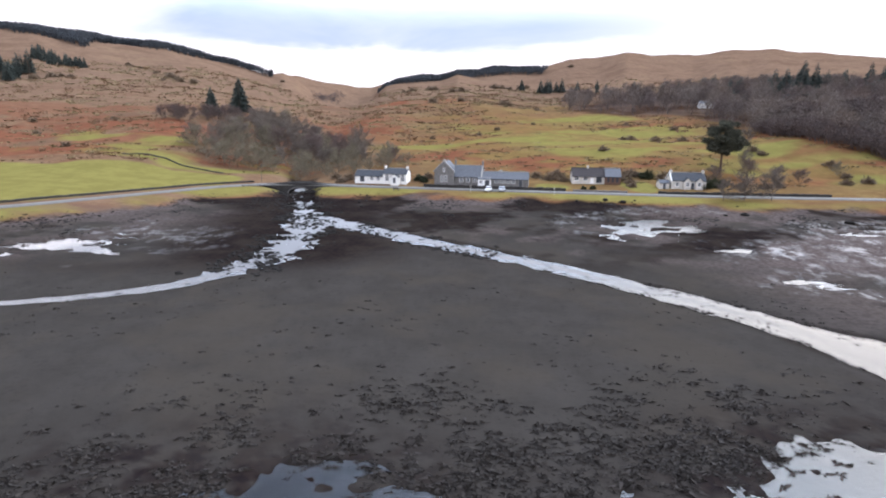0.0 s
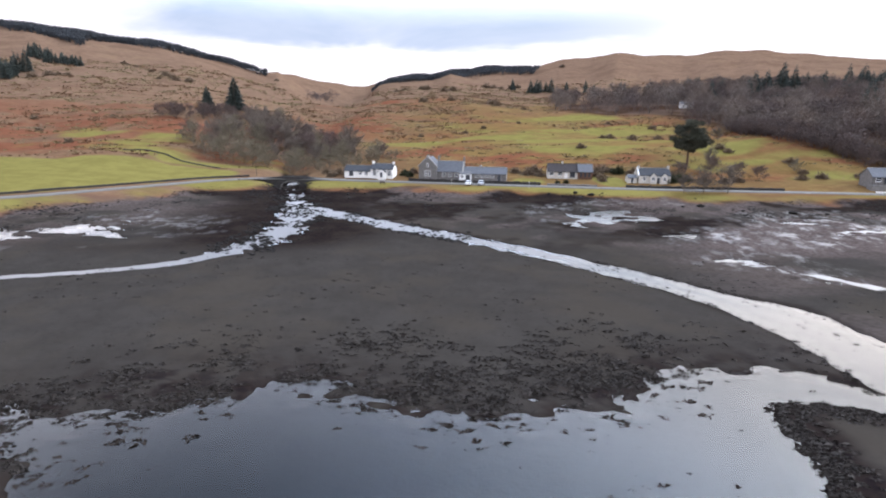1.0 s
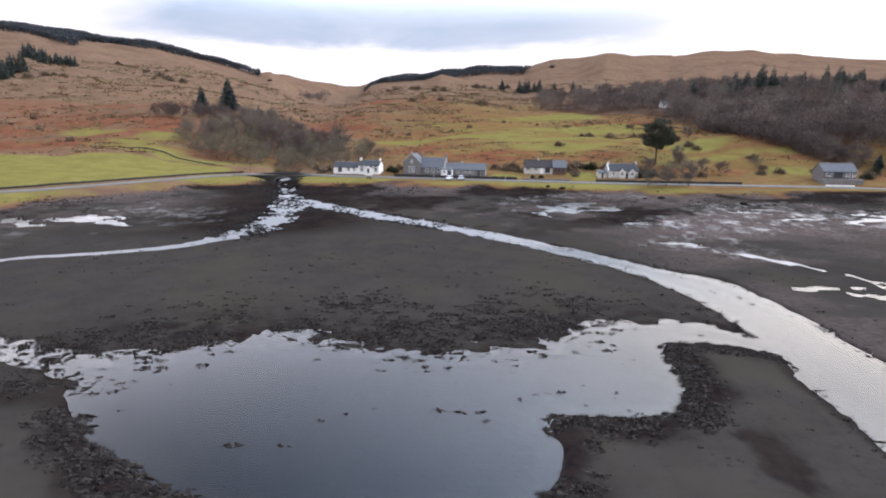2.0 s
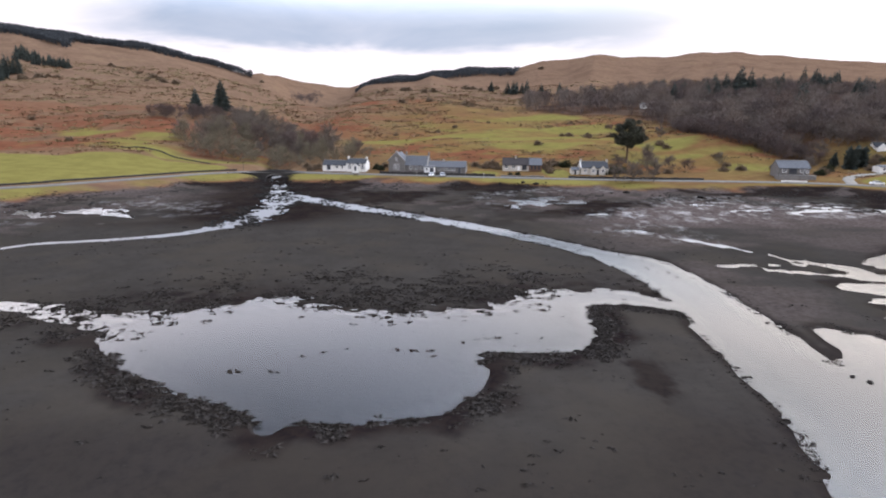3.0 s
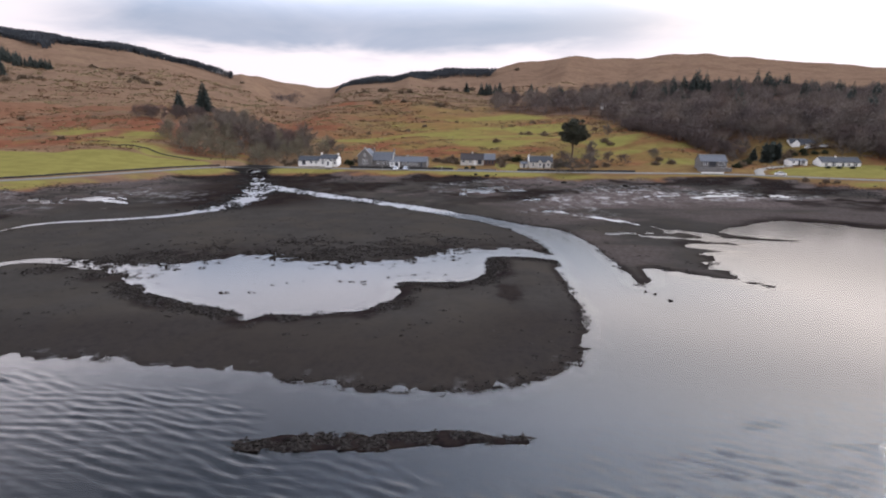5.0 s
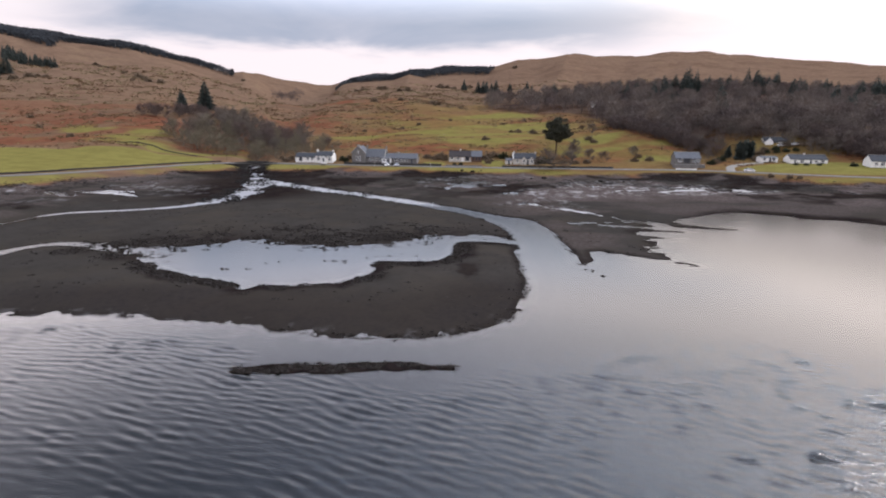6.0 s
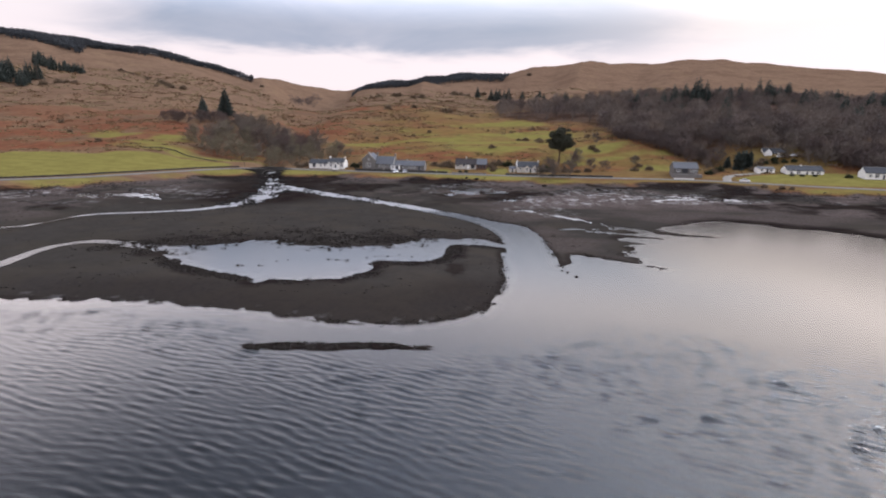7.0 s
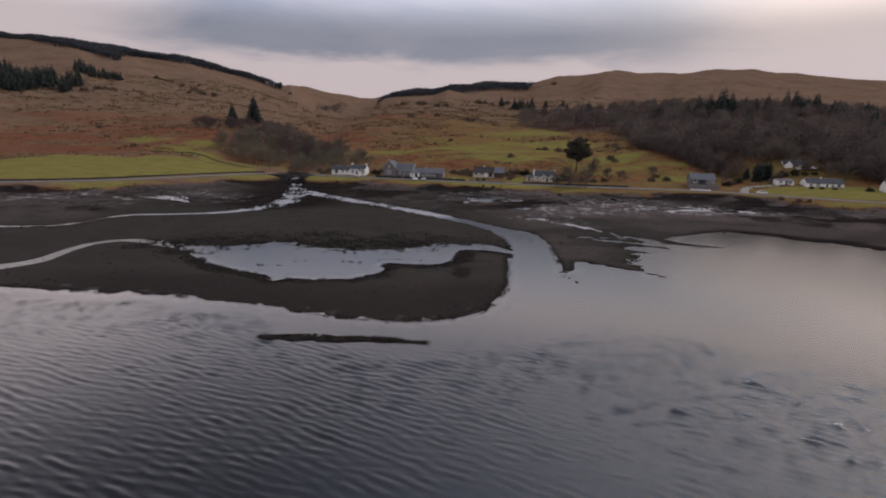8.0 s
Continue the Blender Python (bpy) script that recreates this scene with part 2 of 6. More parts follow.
m.tree.links.new(clear_part.outputs[0], both.inputs[1])
m.tree.links.new(mirror.outputs[0], both.inputs[2])
m.tree.links.new(both.outputs[0], m.out.inputs[0])
WATER = m.mat

TARMAC = plain("tarmac", (0.120, 0.112, 0.102), (0.090, 0.083, 0.075), 0.5, 0.9)
DRIVE = plain("gravel_drive", (0.210, 0.189, 0.161), (0.154, 0.140, 0.119), 0.8, 0.95)
WHITE_WALL = plain("white_harling", (0.80, 0.79, 0.76), (0.70, 0.69, 0.66), 0.7, 0.9)
CREAM_WALL = plain("cream_harling", (0.52, 0.49, 0.44), (0.43, 0.405, 0.36), 0.7, 0.9)
STONE = plain("grey_stone", (0.168, 0.158, 0.150), (0.112, 0.105, 0.101), 1.6, 0.9, relief=0.5)
DARK_STONE = plain("dark_stone", (0.034, 0.031, 0.029), (0.020, 0.019, 0.018), 1.2, 0.9, relief=0.6)
PALE_STONE = plain("dressed_stone", (0.315, 0.300, 0.277), (0.255, 0.240, 0.225), 1.2, 0.85)
SLATE = plain("slate", (0.058, 0.062, 0.070), (0.042, 0.044, 0.050), 1.4, 0.85, relief=0.3, gloss=0.15)
PALE_SLATE = plain("pale_slate", (0.122, 0.128, 0.142), (0.096, 0.100, 0.112), 1.4, 0.85, relief=0.3, gloss=0.15)
BROWN_TILE = plain("brown_tile", (0.050, 0.042, 0.042), (0.037, 0.032, 0.032), 1.4, 0.85, relief=0.3, gloss=0.15)
TIMBER = plain("stained_timber", (0.119, 0.059, 0.035), (0.084, 0.042, 0.025), 1.5, 0.7)
GREY_WOOD = plain("weathered_wood", (0.096, 0.078, 0.063), (0.060, 0.051, 0.042), 2.0, 0.9)
PAINT = plain("white_paint", (0.80, 0.80, 0.79), (0.72, 0.72, 0.71), 2.0, 0.5)
DARK_PAINT = plain("dark_paint", (0.05, 0.055, 0.065), (0.035, 0.038, 0.045), 2.0, 0.5)
CLAY = plain("clay_pot", (0.40, 0.24, 0.15), (0.3, 0.17, 0.11), 2.0, 0.8)
SILVER = plain("silver_car_paint", (0.55, 0.56, 0.58), (0.48, 0.49, 0.51), 1.0, 0.25, 0.3, 0.0, 0.5)
CAR_WHITE = plain("white_car_paint", (0.82, 0.82, 0.82), (0.76, 0.76, 0.76), 1.0, 0.25, 0.0, 0.0, 0.5)
RUBBER = plain("rubber", (0.025, 0.025, 0.026), None, 3.0, 0.85)
ROCK = plain("rock", (0.0200, 0.0175, 0.0152), (0.0090, 0.0078, 0.0068), 0.9, 0.95, relief=0.6, gloss=0.12, vary=0.5)
BARK = plain("bark", (0.066, 0.053, 0.043), (0.039, 0.031, 0.026), 1.5, 0.95, relief=0.7)
PINE_BARK = plain("pine_bark", (0.096, 0.054, 0.036), (0.054, 0.036, 0.027), 1.2, 0.95, relief=0.7)
TWIGS = leafy("bare_twigs", (0.169, 0.139, 0.115), (0.115, 0.092, 0.077))
TWIGS_GREEN = leafy("mossy_twigs", (0.189, 0.160, 0.113), (0.133, 0.113, 0.079))
TWIGS_PURPLE = leafy("birch_twigs", (0.132, 0.096, 0.085), (0.086, 0.061, 0.056))


def crowns(name, a, b, c):
    """A far wood: every tree has its own tone, and every spray a little more."""
    m = Nodes(name)
    own = m.attr("tone")
    tone = m.mix(own[0], a, b)
    tone = m.mix(m.math("MULTIPLY", own[1], 0.8), tone, c)
    tone = m.mix(m.math("MULTIPLY", m.island(), 0.35), tone, tuple(v * 0.5 for v in a))
    return m.surface(tone, 0.85, gloss=0.15)


WOOD_GREY = crowns("far_bare_twigs", (0.164, 0.134, 0.116), (0.095, 0.077, 0.067), (0.138, 0.099, 0.077))
WOOD_PURPLE = crowns("far_birch_twigs", (0.116, 0.090, 0.084), (0.066, 0.051, 0.049), (0.110, 0.075, 0.060))
NEEDLES = leafy("needles", (0.058, 0.070, 0.060), (0.034, 0.044, 0.040))
# far plantations: distance haze is put into the colour, bluer than the other needles
HAZED_NEEDLES = leafy("hazed_needles", (0.059, 0.066, 0.075), (0.037, 0.043, 0.050))
PINE_NEEDLES = leafy("pine_needles", (0.070, 0.070, 0.048), (0.040, 0.042, 0.030))
SCRUB = leafy("scrub", (0.19, 0.135, 0.088), (0.105, 0.078, 0.055))
BRACKEN = leafy("dead_bracken", (0.169, 0.100, 0.056), (0.130, 0.075, 0.041))
TUSSOCK = leafy("rough_grass", (0.192, 0.147, 0.071), (0.151, 0.114, 0.054))
RUSHES = leafy("rushes", (0.146, 0.114, 0.057), (0.111, 0.085, 0.043))
HEDGE = leafy("hedge_leaves", (0.0456, 0.0516, 0.0240), (0.0252, 0.0300, 0.0168))
KELP = leafy("kelp", (0.0370, 0.0305, 0.0262), (0.0240, 0.0198, 0.0172), 0.9)
m = Nodes("window_glass")
GLASS = m.surface(m.mix(m.noise(0.8), (0.03, 0.035, 0.042), (0.05, 0.055, 0.065)), 0.08, 0, None, 0.6)
# ---- the land as a height function of the plan ----
HUB = (30.0, -110.0)


def lattice(seed):
    return np.random.RandomState(seed).rand(256, 256)


LATTICE = [lattice(k) for k in range(8)]


def value_noise(x, y, k=0):
    """Smooth noise from 0 to 1, one cell a unit."""
    xi, yi = np.floor(x).astype(int), np.floor(y).astype(int)
    fx, fy = x - xi, y - yi
    fx, fy = fx * fx * (3 - 2 * fx), fy * fy * (3 - 2 * fy)
    t = LATTICE[k % 8]
    a, b = t[xi & 255, yi & 255], t[(xi + 1) & 255, yi & 255]
    c, d = t[xi & 255, (yi + 1) & 255], t[(xi + 1) & 255, (yi + 1) & 255]
    return (a + (b - a) * fx) * (1 - fy) + (c + (d - c) * fx) * fy


def fbm(x, y, size, octaves=4, k=0, rough=0.5):
    """Layered noise about -1 to 1; size is the largest cell in metres."""
    out, amp, total = 0.0, 1.0, 0.0
    for o in range(octaves):
        s = 2.03 ** o / size
        out = out + amp * (value_noise(x * s + 17.3 * o + 91 * k, y * s + 5.7 * o + 37 * k, k + o) * 2 - 1)
        total += amp
        amp *= rough
    return out / total * 1.6


def smooth(a, b, v):
    t = np.clip((v - a) / (b - a), 0, 1)
    return t * t * (3 - 2 * t)


# the road's centre line: x, y
ROAD = [(-330, 40), (-220, 70), (-140, 104), (-108, 126), (-101, 136), (-93, 147), (-84, 160), (-74, 174), (-64, 180), (-50, 181), (-34, 178), (-18, 175),
        (18, 168), (51, 162), (83, 157.5), (124, 155), (145, 152), (162, 145), (182, 132), (205, 122), (240, 112), (330, 80), (480, 40)]


def rounded(points, times=2, closed=False):
    """Cuts the corners of a line, so that it bends softly."""
    p = np.array(points, float)
    for _ in range(times):
        q = np.roll(p, -1, 0) if closed else p[1:]
        a = p if closed else p[:-1]
        cut = np.stack([a * 0.75 + q * 0.25, a * 0.25 + q * 0.75], 1).reshape(-1, p.shape[1])
        p = cut if closed else np.vstack([p[:1], cut, p[-1:]])
    return p


ROAD_LINE = rounded(ROAD, 3)


def road_y(x):
    return np.interp(x, ROAD_LINE[:, 0], ROAD_LINE[:, 1])


# heights of the hills round the bay: one row every 8 degrees of bearing from the hub, one column every 1.307 times the distance, from 310 m
HILLS = np.array([
    (8, 10, 25, 48, 86, 156, 222, 215),
    (8, 16, 32, 56, 94, 151, 180, 172),
    (9, 21, 36, 57, 90, 137, 156, 156),
    (7, 16, 32, 48, 69, 94, 119, 140),
    (10, 19, 36, 52, 70, 92, 110, 125),
    (13, 21, 37, 53, 75, 106, 123, 123),
    (14, 21, 35, 51, 77, 119, 170, 204),
    (14, 22, 35, 53, 83, 127, 190, 246),
    (13, 21, 33, 52, 81, 120, 178, 246),
    (14, 19, 29, 48, 73, 106, 155, 225),
    (14, 18, 29, 45, 68, 100, 140, 205)], float)


def catmull(p0, p1, p2, p3, t):
    return p1 + 0.5 * t * (p2 - p0 + t * (2 * p0 - 5 * p1 + 4 * p2 - p3 + t * (3 * (p1 - p2) + p3 - p0)))


def hills(x, y):
    dx, dy = x - HUB[0], y - HUB[1]
    r, az = np.hypot(dx, dy), np.degrees(np.arctan2(dx, dy))
    n, m = HILLS.shape
    u, v = np.clip((az + 40) / 8, 0, n - 1.001), np.clip(np.log(np.maximum(r, 1) / 310) / math.log(1.307), 0, m - 1.001)
    ui, vi = u.astype(int), v.astype(int)
    rows = []
    for du in (-1, 0, 1, 2):
        a = np.clip(ui + du, 0, n - 1)
        rows.append(catmull(*[HILLS[a, np.clip(vi + dv, 0, m - 1)] for dv in (-1, 0, 1, 2)], v - vi))
    z = catmull(*rows, u - ui)
    return z * (1 - 0.75 * smooth(2400, 4300, r))


def behind_road(x, y):
    """How far a place lies behind the road's middle, about square to it."""
    slope = (road_y(x + 4) - road_y(x - 4)) / 8
    return (y - road_y(x)) / np.sqrt(1 + slope * slope)


def level(x, y):
    """The water's level: the sea at 0, the streams rising towards the shore."""
    s = behind_road(x, y)
    return 1.5 * smooth(-85, -30, s) + 1.3 * smooth(-34, 6, s) * smooth(14, 0, np.abs(x + 48))


CREST_WAY = [-43.2, -38.6, -36.4, -34.9, -33.0, -30.9, -28.8, -26.6, -24.3, -21.9, -19.9, -17.9, -16.8, -15.5, -13.6, -11.4, -9.5, -8.1, -6.9, -4.0, -1.2, 0.6, 2.8, 4.8, 6.8, 9.0, 10.4, 11.8, 14.4, 17.0, 19.1, 23.0, 26.2, 27.5, 29.1, 30.6, 32.6, 37.1, 41.5]
CREST_LIFT = [-23.7, -8.6, -4.6, -7.3, -4.7, -8.3, -6.5, -2.4, -1.3, -0.6, 1.1, 8.5, 17.2, 15.7, 3.9, -1.1, -5.8, -1.7, 11.2, 11.6, 7.3, 13.3, 1.0, -0.5, -2.3, -4.9, -0.7, 2.1, -1.4, 8.7, -4.1, -10.0, 0.4, -3.0, 3.6, 0.9, -1.4, -13.8, -19.3]


def land(x, y):
    """The land without its channels and pools."""
    s = behind_road(x, y)
    shore = np.interp(s, [-400, -85, -34, -24, -15, -9, -4.5, 4.0, 8, 12, 17, 32, 60], [0, 0.0, 1.7, 2.1, 2.9, 4.3, 4.8, 4.8, 5.4, 5.9, 6.4, 7.2, 9.5])
    east = smooth(150, 175, x) * smooth(420, 330, x)
    far = smooth(16 + 22 * east, 75 + 10 * east, s)
    r = np.hypot(x - HUB[0], y - HUB[1])
    bumps = fbm(x, y, 70, 5, 1) * 2.4 * smooth(20, 120, s) + fbm(x, y, 300, 4, 3) * 15 * smooth(450, 1200, r) + fbm(x, y, 18, 3, 5) * 0.5 * smooth(15, 60, s)
    high = np.maximum(hills(x, y), 5)
    z = shore * (1 - far) + high * far + bumps + 3.6 * smooth(16 + 22 * east, 75, s) * smooth(115, 150, x) * smooth(330, 230, y)
    z = z + 17 * np.exp(-((x - 88) / 62) ** 2 - ((y - 1150) / 120) ** 2) + 10 * np.exp(-((x + 30) / 105) ** 2 - ((y - 1230) / 110) ** 2)
    # the upper glen, and the crest of the hills by bearing
    glen = np.interp(y, [420, 560, 700, 1000, 1500], [-96, -120, -150, -190, -232])
    z = z - 20 * np.exp(-((x - glen) / 62) ** 2) * smooth(430, 680, y) * smooth(1500, 1150, y)
    z = z + np.interp(np.degrees(np.arctan2(x, np.maximum(y, 1))), CREST_WAY, CREST_LIFT) * smooth(620, 960, np.hypot(x, y))
    # the burn's gully that runs down to the bridge
    burn = np.interp(y, [150, 190, 230, 300, 380, 480], [-48, -55, -58, -66, -78, -80])
    gully = np.exp(-((x - burn) / (7 + 0.05 * np.abs(y - 180))) ** 2) * smooth(-16, -2, s)
    drop = np.interp(y, [160, 185, 240, 420, 700], [2.6, 2.8, 4.5, 6, 0])
    return z - gully * drop


# outlines of the water at low tide
LAGOON = [(-28, 27.4), (-25.7, 30), (-20, 29.8), (-16, 32.6), (-12.5, 34), (-7.5, 35.6), (-0.6, 32), (4.5, 30.6), (13, 29.9), (17, 31.3), (21.3, 34.2), (26.6, 37), (32.2, 39.6), (38, 41.6),
          (41.8, 39.3), (44.4, 35.6), (47, 31.5), (45.6, 29.6), (42, 31.7), (38.6, 33.2), (34.8, 33.3), (33.2, 31.2), (32.5, 26), (31.7, 21.4), (30, 18.3), (27.5, 16.5), (22.4, 16.7),
          (18.8, 17.4), (16.8, 16), (17.6, 11), (15.6, 6.5), (11, 3.1), (4.5, 2.1), (0.4, 2.8), (-1.5, 0.4), (-2.4, 3.2), (-8, 6.3), (-13, 8.6), (-19, 12.6), (-22.4, 16.5), (-25.5, 20.6), (-30.5, 25)]
WEST_BANK = [(-400, -40), (-130, -16), (-80, -7), (-46, -7.5), (-34, -9.3), (-23.5, -10.3), (-12, -10.2), (-4, -12.5), (5, -15), (15, -18), (24, -19), (30.2, -17.5), (36.5, -13), (39.6, -6.6),
             (42.7, 4), (43.3, 16), (44.2, 22.7), (45.6, 30), (45.8, 39.6), (45.6, 48), (42, 60.5), (36.5, 69), (30, 77.5), (20.5, 87.8), (10.6, 97), (0, 104), (-12, 113), (-26, 124), (-37, 131)]
EAST_BANK = [(-40, 137), (-36, 141), (-25, 132), (-13, 121.5), (0, 111), (11.5, 102.5), (21.5, 94.5), (28.6, 86.8), (35, 80.5), (41, 73.8), (45, 67.5), (50, 62), (54.8, 58), (56, 44.6),
             (56, 34.5), (55.2, 24), (54.4, 14), (54.4, 14), (57.3, 15.6), (58.2, 20.5), (59.6, 24.8), (62.6, 23), (66, 20.4), (71, 15.6), (74.8, 13.0), (74.8, 13.0), (73.5, 16.5), (70, 25.6), (76, 28), (73.6, 33), (83.5, 35.3), (83.5, 35.3), (75, 40), (75, 44), (88, 43), (88, 43), (79, 51.5), (101, 45.5), (101, 45.5), (90, 51), (93, 56)]
EAST_SHORE = [(101, 65), (110, 67.5), (118, 69.5), (131, 60), (142, 53), (146, 46), (165, 22), (200, -5), (300, -50), (700, -150), (700, -900), (-500, -900)]
# streams: x, y, width
LEFT_STREAM = [(-33, 118, 9), (-33, 107, 7), (-35.5, 95, 5.5), (-39, 86.5, 4), (-44, 79.6, 3.4), (-51, 75.4, 2.5), (-59, 72.2, 2.3), (-67, 70.2, 2.0), (-72, 65, 1.4), (-72.6, 57, 1.2), (-75, 49, 1.3), (-80, 44.4, 1.6), (-88, 42, 2.0), (-120, 28, 4)]
BURN = [(-63, 260, 3), (-58, 225, 3), (-55, 195, 3.4), (-51, 176, 4.5), (-46, 162, 5), (-41, 150, 5.5), (-38, 138, 7), (-34, 126, 8), (-33, 116, 8)]
TAIL = [(-28, 25, 5), (-36, 29, 4.6), (-44, 31.8, 3.6), (-50, 31.2, 2.6), (-53, 26, 2.4), (-53, 18, 2.6), (-52, 11, 3.0), (-54, 4.5, 4), (-62, 0, 5), (-80, -6, 8)]
FINGER_A = [(60, 84, 0.5), (66, 77, 1.6), (73.3, 69.6, 2.4), (78.5, 58.5, 2.4), (86, 52, 4)]
FINGER_B = [(62.6, 53.6, 0.8), (70, 54.6, 1.4), (78, 55, 2.5)]
FINGER_C = [(71, 51.5, 0.8), (80, 47.5, 2.0), (90, 44, 5)]
# wet patches that lie in the mud: x, y, half length, half width, turn
PATCHES = [(-82, 101, 25, 11.5, 20), (47, 129, 16, 17, -20), (58, 105, 9, 6, -35), (119, 110, 27, 8.5, 12), (140, 110, 16, 6.5, 12), (92, 122, 9, 6, 0), (-98, 92, 15, 7, 15), (60, 84, 8, 4.5, -50)]


def inside_distance(x, y, points, times=2):
    """Distance to a closed outline, below 0 inside it."""
    p = rounded(points, times, True)
    best, odd = np.full(x.shape, 1e9), np.zeros(x.shape, bool)
    for (ax, ay), (bx, by) in zip(p, np.roll(p, -1, 0)):
        ex, ey = bx - ax, by - ay
        t = np.clip(((x - ax) * ex + (y - ay) * ey) / (ex * ex + ey * ey + 1e-9), 0, 1)
        best = np.minimum(best, (x - ax - t * ex) ** 2 + (y - ay - t * ey) ** 2)
        odd ^= ((ay > y) != (by > y)) & (x < ex * (y - ay) / (ey if ey else 1e-9) + ax)
    return np.where(odd, -1, 1) * np.sqrt(best)


def stream_distance(x, y, points):
    """Distance to the edge of a stream, below 0 in it."""
    p = rounded(points, 2)
    best = np.full(x.shape, 1e9)
    for (ax, ay, aw), (bx, by, bw) in zip(p[:-1], p[1:]):
        ex, ey = bx - ax, by - ay
        t = np.clip(((x - ax) * ex + (y - ay) * ey) / (ex * ex + ey * ey + 1e-9), 0, 1)
        best = np.minimum(best, np.hypot(x - ax - t * ex, y - ay - t * ey) - (aw + (bw - aw) * t) / 2)
    return best


def waters(x, y):
    """Distances to the edges of the lagoon, the sea with the river, the streams and the wet patches."""
    lag = inside_distance(x, y, LAGOON)
    sea = inside_distance(x, y, WEST_BANK + EAST_BANK + EAST_SHORE, 1)
    runs = np.full(x.shape, 1e9)
    for line in (LEFT_STREAM, BURN, TAIL, FINGER_A, FINGER_B, FINGER_C):
        runs = np.minimum(runs, stream_distance(x, y, line))
    wet = np.full(x.shape, 1e9)
    for px, py, a, b, turn in PATCHES:
        c, s = math.cos(radians(turn)), math.sin(radians(turn))
        u, v = (x - px) * c + (y - py) * s, (y - py) * c - (x - px) * s
        wet = np.minimum(wet, (np.hypot(u / a, v / b) - 1) * b)
    return lag, sea, runs, wet


def lagoon_far_side(x, y):
    """1 on the lagoon's weedy landward side, 0 along its clean inner rim."""
    return np.maximum(smooth(16, 24, y) * smooth(31, 25, x), smooth(35.5, 38.5, y))


def ragged(x, y, lag, sea, runs, wet):
    """The distance to the nearest water, with the uneven edges that weed and stones give it."""
    fine = fbm(x, y, 2.2, 3, 2)
    broad = fbm(x, y * 1.5, 7, 3, 4)
    far_side = lagoon_far_side(x, y)
    spots = fbm(x * 0.8, y * 1.25, 1.7, 2, 3)
    lag = lag - 0.45 * (1 - far_side) + fine * (0.25 + 1.3 * far_side) + spots * 1.3 * far_side + broad * (0.2 + 0.8 * far_side)
    sea = sea + spots * 0.8 * smooth(78, 96, y) * smooth(40, 10, x) + fine * 0.34 + broad * 0.28 + (0.95 * fbm(x * 1.1, y * 0.8, 1.9, 3, 5, 0.7) + 0.5 * fbm(x, y * 0.8, 5.0, 2, 3)) * smooth(8, -5, y) + fbm(x * 0.4, y * 1.6, 5, 4, 6, 0.65) * 2.4 * smooth(58, 68, x)
    stony = smooth(80, 100, y) * smooth(10, -22, x)
    runs = runs + fine * (0.3 + 3.0 * stony) + stony * 1.5 * spots + broad * 0.3 + smooth(45, 55, x) * (1.3 * fbm(x, y * 0.8, 4, 3, 5) + 0.9 * fbm(x, y * 0.5, 1.3, 2, 6) + 0.5)
    wet = wet + 11 * fbm(x * 0.34, y * 0.70, 4.0, 5, 7, 0.9) + 6.0 + 6.0 * fbm(x * 0.5, y * 1.0, 2.0, 3, 2)
    return np.minimum(np.minimum(lag, sea), np.minimum(runs, wet))


# the low bar of weed that breaks the surface off the sand bank
BAR = [(6, -27, 0.5), (8.5, -26.2, 2.0), (14, -26.4, 2.3), (19, -26.4, 2.2), (24, -26.1, 2.3), (28.5, -26.8, 0.6)]


def ground_height(x, y):
    x, y = np.asarray(x, float), np.asarray(y, float)
    z = land(x, y)
    s = behind_road(x, y)
    near = (s < 100) & (np.hypot(x - HUB[0], y - HUB[1]) < 900)
    d = np.full(x.shape, 50.0)
    lag, sea, runs, wet = [np.full(x.shape, 99.0) for _ in range(4)]
    if near.any():
        parts = waters(x[near], y[near])
        for full, got in zip((lag, sea, runs, wet), parts):
            full[near] = got
        d[near] = ragged(x[near], y[near], *parts)
        bar = stream_distance(x[near], y[near], BAR) + fbm(x[near], y[near], 1.5, 3, 3) * 0.4
    flat = smooth(-12, -20, s)
    base = level(x, y)
    bank = 0.42 * (1 - np.exp(-np.maximum(d, 0) / 5)) + 0.05 * np.minimum(np.maximum(d, 0), 1) + 0.05 * fbm(x, y, 3, 3, 1)
    bank = bank + 0.22 * np.maximum(fbm(x * 0.6, y * 0.6, 8, 4, 4), 0) * smooth(-70, -40, s) * smooth(0.3, 2.0, d)
    bed = -np.minimum(0.10 * np.maximum(-d, 0), 0.35) - np.minimum(0.06 * np.maximum(-sea - 7, 0), 2.5)
    mud = base + np.where(d > 0, bank, bed - 0.03)
    up = np.maximum(z, base + 0.1)
    z = np.where(d < 0, np.where(s < 10, base + bed - 0.03, z), up * (1 - flat) + (mud + np.maximum(z - base - 0.1, 0) * 0.6) * flat)
    if near.any():
        z[near] = np.maximum(z[near], np.where(bar < 0, 0.02 + np.minimum(-bar, 0.6) * 0.16, -9))
    return z, d, s, lag, sea, runs, wet
# ---- small helpers for meshes ----
def mesh_of(name, verts, faces, material, flat=True):
    me = bpy.data.meshes.new(name)
    me.from_pydata([tuple(v) for v in verts], [], [tuple(f) for f in faces])
    me.materials.append(material)
    if not flat:
        me.polygons.foreach_set("use_smooth", [True] * len(me.polygons))
    me.update()
    return me


